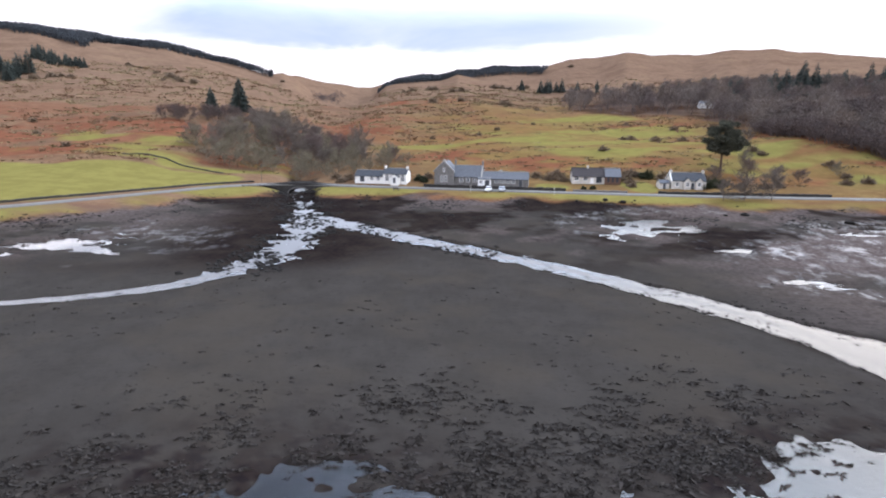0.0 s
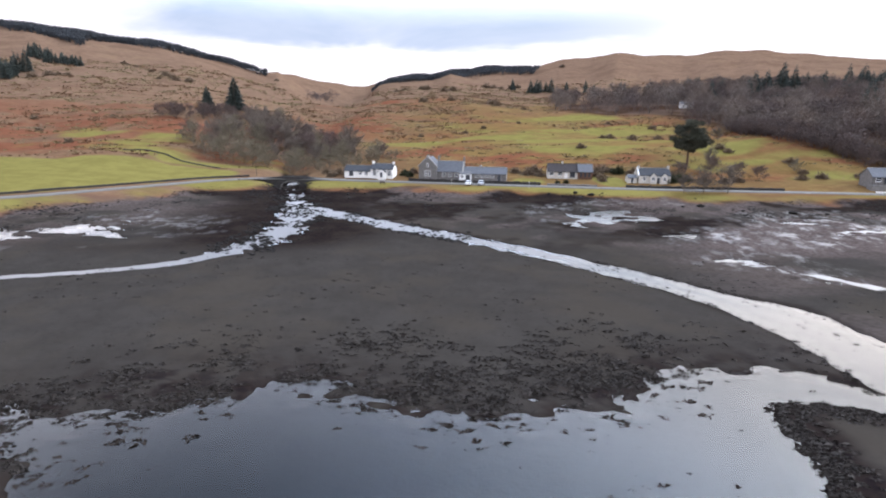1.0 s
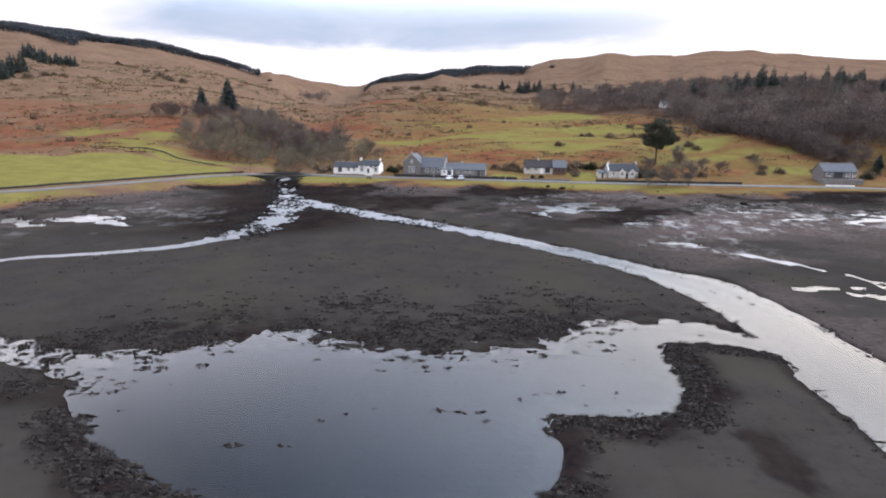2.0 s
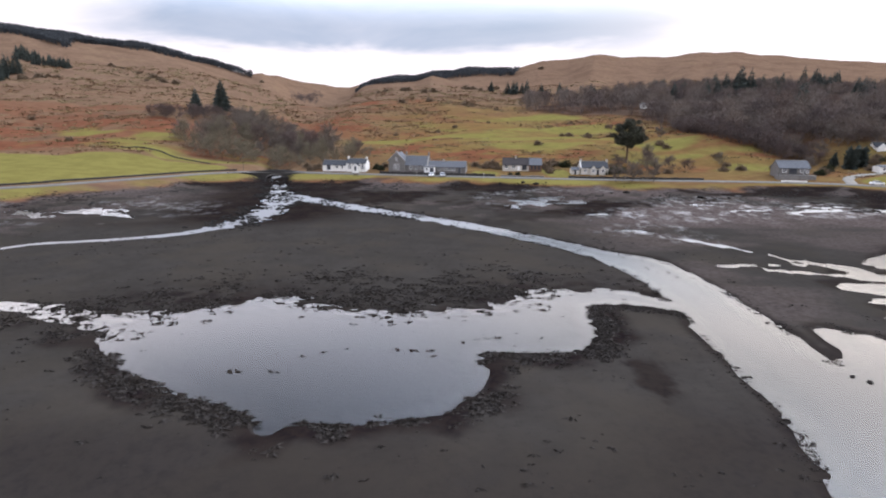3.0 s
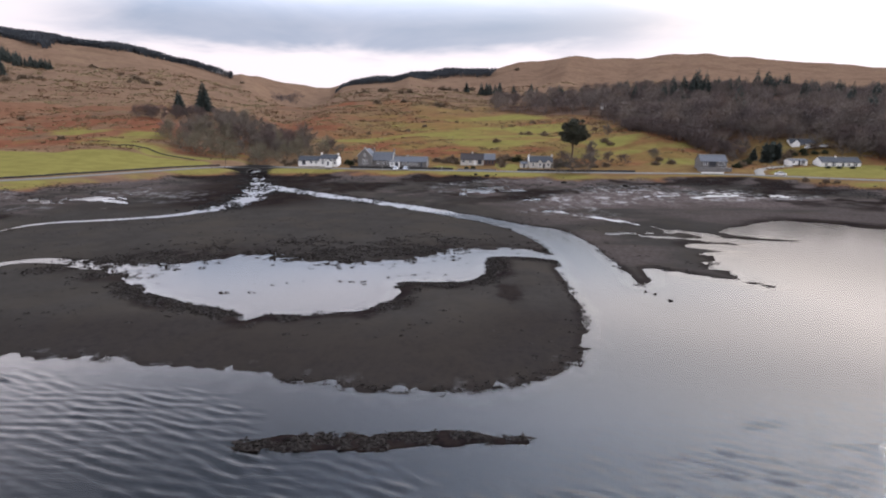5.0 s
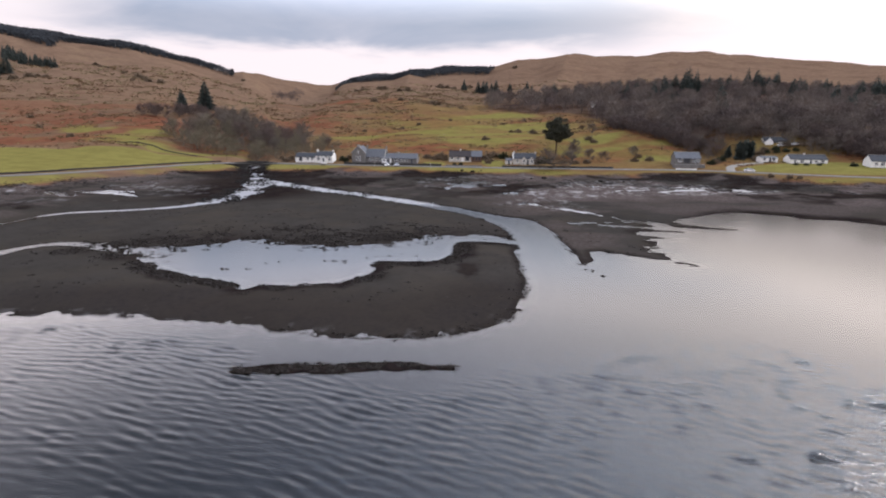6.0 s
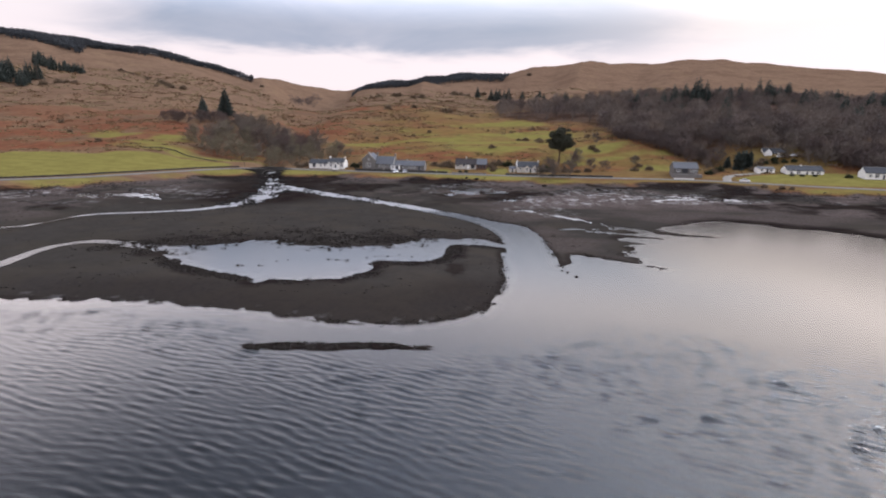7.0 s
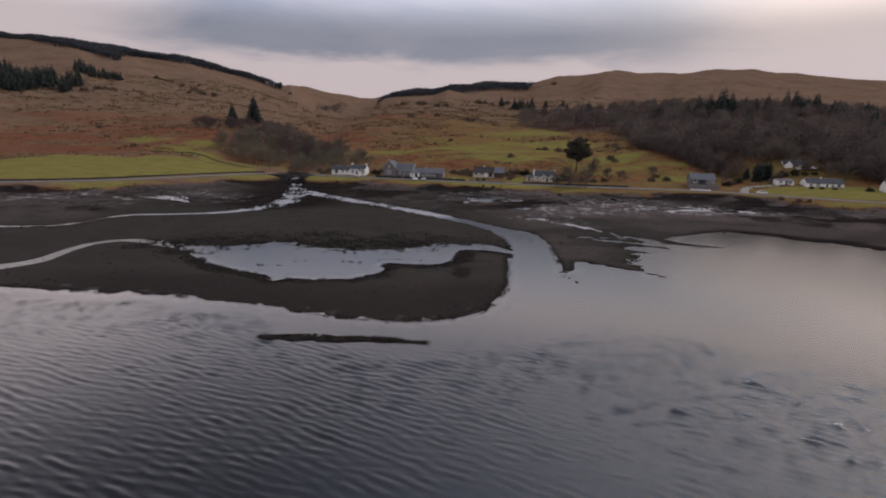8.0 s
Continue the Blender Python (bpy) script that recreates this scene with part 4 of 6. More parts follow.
def foot(points):
    """The lowest ground under a house."""
    return min(on_ground(x, y) for x, y in points)


# white cottage by the bridge: a low wing, a taller end and a gabled porch
def bridge_cottage():
    h = thing("cottage", "whitewashed stone cottage with slate roof and low wing by the bridge", "house", pose(-32.9, 184.2, 5.75, 0, 0, -9))
    wall_block(h, 0, 10.0, 0, 5.2, 2.0, 3.6, WHITE_WALL)
    wall_block(h, 10.0, 18.2, -0.4, 5.4, 2.9, 4.4, WHITE_WALL)
    gable_roof(h, 0, 10.0, 0, 5.2, 2.0, 3.6, SLATE)
    gable_roof(h, 10.0, 18.2, -0.4, 5.4, 2.9, 4.4, SLATE)
    chimney(h, 10.3, 2.5, 3.8, 5.4, WHITE_WALL)
    chimney(h, 17.9, 2.5, 3.8, 5.2, WHITE_WALL)
    wall_block_front(h, 13.0, 15.8, -2.0, -0.4, 1.9, 2.9, WHITE_WALL)
    gable_roof_front(h, 13.0, 15.8, -2.0, 0.0, 1.9, 2.9, SLATE)
    house_door(h, 14.4, 0.9, 1.75, -2.0, DARK_PAINT, PAINT)
    house_door(h, 2.6, 1.6, 1.8, 0, DARK_PAINT, PAINT)
    for x in (6.0, 8.2):
        window(h, x, 0.7, 0.8, 1.0, 0, PAINT, surround=DARK_PAINT)
    for x in (11.4, 16.9):
        window(h, x, 0.6, 0.9, 1.0, -0.4, PAINT, surround=DARK_PAINT)
        window(h, x, 2.0, 0.8, 0.7, -0.4, PAINT, surround=DARK_PAINT)
    return h


# old stone school: a tall gabled hall end-on, a long range and a lower one
def schoolhouse():
    h = thing("schoolhouse", "grey stone schoolhouse with steep gable and long slated ranges", "house", pose(-5.4, 178.6, 5.6, 0, 0, -10))
    wall_block_front(h, 0, 6.3, -0.6, 9.0, 4.4, 7.4, STONE)
    gable_roof_front(h, 0, 6.3, -0.5, 9.0, 4.4, 7.4, PALE_SLATE)
    wall_block(h, 6.3, 15.4, 0.6, 7.0, 2.8, 6.0, STONE)
    gable_roof(h, 6.3, 15.2, 0.6, 7.0, 2.8, 6.0, PALE_SLATE)
    wall_block(h, 15.4, 30.6, 0.4, 6.0, 2.3, 4.2, STONE)
    gable_roof(h, 15.7, 30.6, 0.4, 6.0, 2.3, 4.2, PALE_SLATE)
    bm = bmesh.new()
    for side in (-1, 1):
        a = [(3.15 + side * 3.45, 4.3), (3.15, 7.55), (3.15, 7.9), (3.15 + side * 3.75, 4.3)]
        prism(bm, a if side > 0 else a[::-1], -0.8, -0.45)
    part("gable_coping", bm, PALE_STONE, h)
    bm = bmesh.new()
    prism_x(bm, [(0.2, 2.3), (3.8, 6.2), (7.4, 2.3), (7.4, 2.7), (3.8, 6.6), (0.2, 2.7)], 15.2, 15.7)
    part("gable_coping", bm, PALE_STONE, h, "pale dressed gable coping")
    chimney(h, 3.15, 0.2, 7.0, 8.2, PALE_STONE, 0.9, 0.6, 1)
    chimney(h, 6.2, 4.5, 5.0, 7.9, STONE, 0.5, 0.8)
    chimney(h, 15.45, 3.8, 6.0, 7.6, STONE, 0.5, 0.8)
    chimney(h, 21.5, 3.2, 3.9, 4.9, PALE_STONE, 0.9, 0.6, 1)
    window(h, 2.5, 1.0, 0.7, 2.0, -0.6, PAINT, 0, PALE_STONE)
    window(h, 3.8, 1.0, 0.7, 2.0, -0.6, PAINT, 0, PALE_STONE)
    window(h, 3.15, 4.2, 0.6, 1.3, -0.6, PAINT, 0, PALE_STONE)
    for x in (8.8, 11.0, 13.2):
        window(h, x, 1.0, 1.2, 1.4, 0.6, PAINT, 1, PALE_STONE)
    for x in (20.4, 22.3, 24.0, 25.8):
        window(h, x, 0.9, 1.2, 1.2, 0.4, PAINT, 1, PALE_STONE)
    house_door(h, 28.2, 1.1, 2.0, 0.4, DARK_PAINT, PALE_STONE)
    wall_block(h, 14.6, 18.6, -1.8, 0.4, 2.2, 2.5, PAINT, label="white boarded entrance porch")
    gable_roof(h, 14.5, 18.7, -1.8, 0.5, 2.25, 2.5, PALE_SLATE, 0.15)
    house_door(h, 17.6, 1.5, 2.0, -1.8, DARK_PAINT, PAINT)
    window(h, 15.6, 0.9, 1.0, 1.0, -1.8, PAINT)
    return h


def tiled_bungalow():
    h = thing("bungalow", "low bungalow with dark brown tiled roof and timber porch", "house", pose(40.0, 178.8, 6.35, 0, 0, -7))
    wall_block(h, 0, 10.4, 0, 7.0, 2.4, 4.7, CREAM_WALL)
    gable_roof(h, 0, 10.4, 0, 7.0, 2.4, 4.7, BROWN_TILE, 0.4)
    wall_block(h, 10.4, 15.4, -0.6, 5.6, 2.5, 4.7, TIMBER)
    gable_roof(h, 10.5, 15.4, -0.6, 5.6, 2.5, 4.7, PALE_SLATE, 0.35)
    for x in (1.4, 4.3):
        window(h, x, 0.9, 1.5, 1.2, 0, PAINT)
    house_door(h, 6.4, 0.9, 2.0, 0, PAINT, PAINT)
    window(h, 8.6, 0.4, 1.8, 1.8, 0, DARK_PAINT)
    for x in (11.5, 12.9, 14.3):
        window(h, x, 0.5, 1.0, 1.7, -0.6, TIMBER, 0)
    chimney(h, 5.2, 3.5, 4.6, 5.6, CREAM_WALL, 0.6, 0.7, 1)
    return h


def shore_cottage():
    h = thing("cottage", "cream cottage with dark slate roof behind a roadside hedge", "house", pose(69.2, 170.0, 5.7, 0, 0, -5))
    wall_block(h, 0, 10.4, 0, 6.0, 2.6, 4.8, CREAM_WALL)
    gable_roof(h, 0, 10.4, 0, 6.0, 2.6, 4.8, SLATE, 0.15)
    bm = bmesh.new()
    prism_x(bm, [(-0.2, 2.5), (3.0, 4.9), (6.2, 2.5), (6.2, 2.8), (3.0, 5.25), (-0.2, 2.8)], -0.25, 0.05)
    part("gable_coping", bm, PAINT, h)
    for x in (4.6, 8.2):
        wall_block_front(h, x - 1.1, x + 1.1, -0.7, 0, 2.4, 3.5, CREAM_WALL)
        gable_roof_front(h, x - 1.1, x + 1.1, -0.7, 2.0, 2.4, 3.5, SLATE, 0.15)
        window(h, x, 0.9, 1.1, 1.3, -0.7, PAINT)
    window(h, 1.7, 0.9, 1.0, 1.3, 0, PAINT)
    house_door(h, 6.4, 0.9, 2.0, 0, DARK_PAINT, PAINT)
    chimney(h, 0.3, 3.0, 4.5, 5.7, CREAM_WALL)
    chimney(h, 10.1, 3.0, 4.5, 5.7, CREAM_WALL)
    s = thing("garden_shed", "small pale shed with low-pitched roof beside the cream cottage", "shed", pose(65.6, 170.4, 5.6, 0, 0, -5))
    wall_block(s, 0, 3.0, 0, 3.4, 1.9, 2.6, CREAM_WALL)
    gable_roof(s, 0, 3.0, 0, 3.4, 1.9, 2.6, PALE_SLATE, 0.2)
    house_door(s, 1.5, 0.9, 1.8, 0, DARK_PAINT, PAINT)
    return h


def terrace_house():
    h = thing("house", "grey harled house with pale slate roof above a stone terrace", "house", pose(141.2, 162.0, 7.0, 0, 0, -8))
    wall_block(h, 0, 10.8, 0, 6.6, 2.6, 4.9, STONE)
    gable_roof(h, 0, 10.8, 0, 6.6, 2.6, 4.9, PALE_SLATE, 0.5)
    window(h, 2.0, 0.9, 1.6, 1.5, 0, PAINT)
    window(h, 5.0, 0.3, 2.8, 2.0, 0, DARK_PAINT, 3)
    window(h, 8.2, 0.8, 1.4, 1.4, 0, PAINT)
    window(h, 10.0, 0.8, 1.0, 1.4, 0, PAINT)
    house_door(h, 9.2, 0.7, 2.0, 0, DARK_PAINT, PAINT)
    bm = bmesh.new()
    box(bm, -1.2, -2.8, -3.0, 12.0, -0.05, -0.1, 0.03)
    deck = part("terrace", bm, STONE, h, "grey stone terrace")
    for i in range(9):
        x = -1.1 + i * 1.62
        pb = bmesh.new()
        box(pb, x - 0.05, -2.7, -0.1, x + 0.05, -2.6, 0.9)
        part("post", pb, GREY_WOOD, deck)
    rb = bmesh.new()
    box(rb, -1.15, -2.72, 0.86, 11.9, -2.58, 0.94)
    box(rb, -1.15, -2.70, 0.36, 11.9, -2.60, 0.42)
    part("rail", rb, GREY_WOOD, deck)
    return h


def white_bungalow(name, label, x, y, turn, length, deep, eave, ridge, windows, roof=SLATE, sink=0.0):
    c, s = math.cos(radians(turn)), math.sin(radians(turn))
    z = (on_ground(x, y) + on_ground(x + c * length, y + s * length)) / 2 + 0.1 - sink
    h = thing(name, label, "house", pose(x, y, z, 0, 0, turn))
    wall_block(h, 0, length, 0, deep, eave, ridge, WHITE_WALL, 3.0)
    gable_roof(h, 0, length, 0, deep, eave, ridge, roof, 0.25)
    for k, w in enumerate(windows):
        window(h, w, 0.8, 1.3, 1.2, 0, PAINT, surround=DARK_PAINT if k % 2 else None)
    house_door(h, length * 0.55, 0.9, 2.0, 0, DARK_PAINT, PAINT)
    return h


bridge_cottage()
schoolhouse()
tiled_bungalow()
shore_cottage()
terrace_house()
lawn_house = white_bungalow("bungalow", "long white bungalow with dark slate roof above a green lawn", 194.6, 162.0, -10, 15.8, 7.0, 2.4, 4.3, (2.0, 5.0, 11.0, 13.6), SLATE, 0.7)
chimney(lawn_house, 7.0, 3.5, 4.0, 4.9, WHITE_WALL)
annex = white_bungalow("outbuilding", "small white outbuilding with flat grey roof beside the lawn", 184.2, 167.5, -10, 7.4, 5, 2.1, 2.6, (1.6, 5.6), PALE_SLATE)
upper_house = white_bungalow("house", "white gabled house half hidden by trees on the slope", 199.5, 190.5, -14, 11, 6, 2.3, 4.2, (2.0, 4.6, 9.4), SLATE, 1.6)
wall_block_front(upper_house, 0.2, 3.6, -1.8, 0, 2.4, 4.1, WHITE_WALL, 3.0)
gable_roof_front(upper_house, 0.2, 3.6, -1.8, 1.5, 2.4, 4.1, SLATE)
end_house = white_bungalow("bungalow", "white bungalow with dark roof at the end of the bay", 219.5, 146.5, -16, 13, 7, 2.6, 4.9, (2.0, 4.5, 10.0), SLATE)
wood_house = white_bungalow("house", "pale house glimpsed between trees of the hillside wood", 178, 402, -10, 9, 6, 3.2, 5.0, (2.0, 5.0, 9.5), PALE_SLATE)


# ---- bridge ----
def bridge():
    b = thing("bridge", "dark old stone bridge with a single arch over the burn", "bridge", pose(-50.5, 180.8, 2.0, 0, 0, -4))
    n, span, rise = 14, 3.6, 2.0
    arch = [(span * math.cos(math.pi * i / n), 0.1 + rise * math.sin(math.pi * i / n)) for i in range(n + 1)]
    top = [(-15.5, 2.75), (-8, 3.2), (-3, 3.62), (0, 3.72), (3, 3.62), (8, 3.2), (15.5, 2.75)]
    for y in (-2.7, 2.3):
        bm = bmesh.new()
        prism(bm, top + [(15.5, -2.2), (span, -2.2)] + arch + [(-span, -2.2), (-15.5, -2.2)], y, y + 0.45)
        part("parapet_wall", bm, DARK_STONE, b)
    bm = bmesh.new()
    deck = [(-15.5, 2.0), (-3, 2.9), (0, 3.0), (3, 2.9), (15.5, 2.0)]
    prism(bm, deck + [(15.5, -2.2), (span, -2.2)] + arch + [(-span, -2.2), (-15.5, -2.2)], -2.25, 2.3)
    part("vault", bm, DARK_STONE, b)
    for i in range(n):
        a0, a1 = math.pi * i / n, math.pi * (i + 0.92) / n
        bm = bmesh.new()
        prism(bm, [(r * math.cos(a), 0.1 + r * (rise / span if r == span else (rise + 0.35) / (span + 0.4)) * math.sin(a)) for a, r in ((a0, span), (a0, span + 0.4), (a1, span + 0.4), (a1, span))], -2.78, -2.70)
        part("arch_stone", bm, STONE, b)
    cb = bmesh.new()
    for (xa, za), (xb, zb) in zip(top[:-1], top[1:]):
        prism(cb, [(xa, za), (xb, zb), (xb, zb + 0.16), (xa, za + 0.16)], -2.82, -2.15)
    part("coping", cb, DARK_STONE, b)
    return b


bridge()


# ---- walls, fences and poles along the road ----
def field_wall(name, label, line, high, thick, material, jitter=0.12):
    """A dry stone wall that follows the ground: many rough stones in one course line."""
    p = rounded(line, 2)
    rng = np.random.RandomState(5)
    verts, faces = [], []
    for a, b in zip(p[:-1], p[1:]):
        n = max(1, int(np.hypot(*(b - a)) / 0.7))
        for i in range(n):
            q, q2 = a + (b - a) * i / n, a + (b - a) * (i + 0.96) / n
            d = (q2 - q) / max(np.hypot(*(q2 - q)), 0.01)
            s = np.array([d[1], -d[0]]) * thick / 2
            z = on_ground(*((q + q2) / 2))
            for k in range(2):
                h0, h1 = (-0.4, high * 0.55) if k == 0 else (high * 0.55, high * (1 + rng.uniform(-jitter, jitter)))
                w = 1 + rng.uniform(-jitter, jitter)
                base = len(verts)
                for zz in (h0, h1):
                    for c in (q - s * w, q2 - s * w, q2 + s * w, q + s * w):
                        verts.append((c[0], c[1], z + zz))
                faces += [tuple(base + f for f in face) for face in ((0, 1, 5, 4), (1, 2, 6, 5), (2, 3, 7, 6), (3, 0, 4, 7), (4, 5, 6, 7))]
    return tagged(new(name, mesh_of(name, verts, faces, material)), label, "wall")


def along_road(xs, off):
    return [(x, float(road_y(np.array([x]))[0]) + off) for x in xs]


field_wall("stone_wall", "low dark dry stone wall between field and road", along_road([-330, -220, -140], 4) + [(-113, 130), (-106, 140), (-98, 151), (-89, 164), (-79, 178), (-68, 185)], 0.55, 0.5, DARK_STONE)
field_wall("stone_wall", "dark stone wall in front of the schoolhouse", along_road([-9, 0, 12, 24, 36], 4.2), 1.0, 0.5, DARK_STONE)
field_wall("stone_wall", "low dark garden wall beside the cream cottage", along_road([63, 72, 80, 96, 112], 3.6), 0.9, 0.5, DARK_STONE)
field_wall("stone_wall", "low roadside wall before the brown-roofed bungalow", along_road([38, 44, 50, 54], 3.6), 0.7, 0.4, STONE)
# made-up wall: stands in for a low white strip of unknown nature
field_wall("stone_wall", "low white wall standing in for an unclear white strip below the terraced house", [(139.5, 157.2), (144, 156.4), (148, 155.4)], 0.4, 0.3, PAINT, 0.03)


field_wall("turf_bank", "dark turf bank dividing the green field", [(-128, 210), (-111, 206), (-100, 203), (-84, 198)], 0.35, 0.7, DARK_STONE)


def road_post(x, y, high, material, name, label):
    t = thing(name, label, "post", pose(x, y, on_ground(x, y)))
    bm = bmesh.new()
    bmesh.ops.create_cone(bm, cap_ends=True, segments=8, radius1=0.11 if high > 5 else 0.05, radius2=0.08 if high > 5 else 0.045, depth=high + 0.4, matrix=Matrix.Translation((0, 0, high / 2 - 0.2)))
    part("pole", bm, material, t)
    cb = bmesh.new()
    if high > 5:
        box(cb, -0.5, -0.05, high - 0.5, 0.5, 0.05, high - 0.38)
        part("crossarm", cb, material, t)
    else:
        box(cb, -0.22, -0.07, high - 0.5, 0.22, -0.05, high, 0.005)
        part("plate", cb, material, t, "small pale sign plate")
    return t


for px, py in ((-66, 187), (30.8, 160.5), (6, 165.2)):
    road_post(px, py, 2.1 if px > 0 else 6.0, PALE_STONE if px > 0 else GREY_WOOD, "sign_post" if px > 0 else "telegraph_pole", "thin pale roadside post" if px > 0 else "weathered wooden telegraph pole by the road")


# ---- cars ----
def car(label, x, y, turn, paint):
    t = thing("car", label, "car", pose(x, y, on_ground(x, y) + 0.16, 0, 0, turn), "parked cars")
    side = [(-2.05, 0.32), (-2.0, 0.85), (-1.35, 0.95), (-0.75, 1.42), (0.85, 1.46), (1.55, 0.98), (2.05, 0.86), (2.1, 0.32)]
    bm = bmesh.new()
    prism(bm, side, -0.84, 0.84)
    bmesh.ops.bevel(bm, geom=list(bm.edges), offset=0.07, segments=2, affect="EDGES")
    body = part("body", bm, paint, t)
    gb = bmesh.new()
    prism(gb, [(-1.2, 0.98), (-0.72, 1.36), (0.8, 1.39), (1.36, 1.0)], -0.852, 0.852)
    part("side_windows", gb, GLASS, body)
    for (xa, za, xb, zb) in ((-1.33, 0.98, -0.80, 1.38), (1.50, 1.02, 0.92, 1.42)):
        wb = bmesh.new()
        sgn = -1 if xa < 0 else 1
        prism(wb, [(xa + sgn * 0.03, za), (xb + sgn * 0.03, zb), (xb - sgn * 0.05, zb), (xa - sgn * 0.05, za)], -0.72, 0.72)
        part("windscreen", wb, GLASS, body)
    for wx_, wy_ in ((-1.3, -0.78), (1.3, -0.78), (-1.3, 0.78), (1.3, 0.78)):
        wb = bmesh.new()
        bmesh.ops.create_cone(wb, cap_ends=True, segments=16, radius1=0.31, radius2=0.31, depth=0.2, matrix=Matrix.Translation((wx_, wy_, 0.31)) @ Matrix.Rotation(math.pi / 2, 4, "X"))
        wheel = part("wheel", wb, RUBBER, t)
        rb = bmesh.new()
        bmesh.ops.create_cone(rb, cap_ends=True, segments=12, radius1=0.2, radius2=0.18, depth=0.23, matrix=Matrix.Translation((wx_, wy_, 0.31)) @ Matrix.Rotation(math.pi / 2, 4, "X"))
        part("rim", rb, SILVER, wheel)
    for y_ in (-0.6, 0.6):
        lb = bmesh.new()
        box(lb, -2.07, y_ - 0.15, 0.62, -1.98, y_ + 0.15, 0.76, 0.02)
        part("headlight", lb, GLASS, body)
    return t


car("white hatchback parked on the verge by the schoolhouse", 11.6, 166.4, 78, CAR_WHITE)
car("silver hatchback parked on the verge by the schoolhouse", 15.8, 166.6, 80, SILVER)
car("white car standing on the drive by the lawn", 166.0, 146.0, 158, CAR_WHITE)


car("white van parked before the house on the slope", 205.0, 184.5, 165, CAR_WHITE)
car("white car parked before the house on the slope", 210.5, 183.0, 172, CAR_WHITE)


def bench(x, y):
    t = thing("bench", "weathered wooden bench on the shore grass", "bench", pose(x, y, on_ground(x, y), 0, 0, -8))
    bm = bmesh.new()
    box(bm, -0.9, -0.22, 0.42, 0.9, 0.22, 0.48)
    part("seat", bm, GREY_WOOD, t)
    bm = bmesh.new()
    box(bm, -0.9, 0.18, 0.5, 0.9, 0.24, 0.95)
    part("backrest", bm, GREY_WOOD, t)
    for x_ in (-0.75, 0.75):
        bm = bmesh.new()
        box(bm, x_ - 0.06, -0.2, -0.05, x_ + 0.06, 0.2, 0.42)
        part("leg", bm, GREY_WOOD, t)
    return t


bench(-17.3, 168.5)

# ---- trees ----
def tubes(segments, sides):
    """Tapered tubes from rows of p0, p1, r0, r1."""
    verts, faces = [], []
    for p0, p1, r0, r1 in segments:
        d = p1 - p0
        n = d / max(np.linalg.norm(d), 1e-6)
        u = np.cross(n, (0.3, 0.9, 0.2))
        u /= np.linalg.norm(u)
        w = np.cross(n, u)
        base = len(verts)
        for p, r in ((p0, r0), (p1, r1)):
            for k in range(sides):
                a = 2 * math.pi * k / sides
                verts.append(p + r * (math.cos(a) * u + math.sin(a) * w))
        for k in range(sides):
            j = (k + 1) % sides
            faces.append((base + k, base + j, base + sides + j, base + sides + k))
    return verts, faces


def slivers(starts, ends, widths, rng):
    """Thin three-cornered twigs or blades."""
    d = ends - starts
    side = np.cross(d, rng.normal(size=d.shape))
    side /= np.maximum(np.linalg.norm(side, axis=1), 1e-6)[:, None]
    side *= widths[:, None]
    v = np.stack([starts - side, starts + side, ends], 1).reshape(-1, 3)
    return v, np.arange(len(v)).reshape(-1, 3)


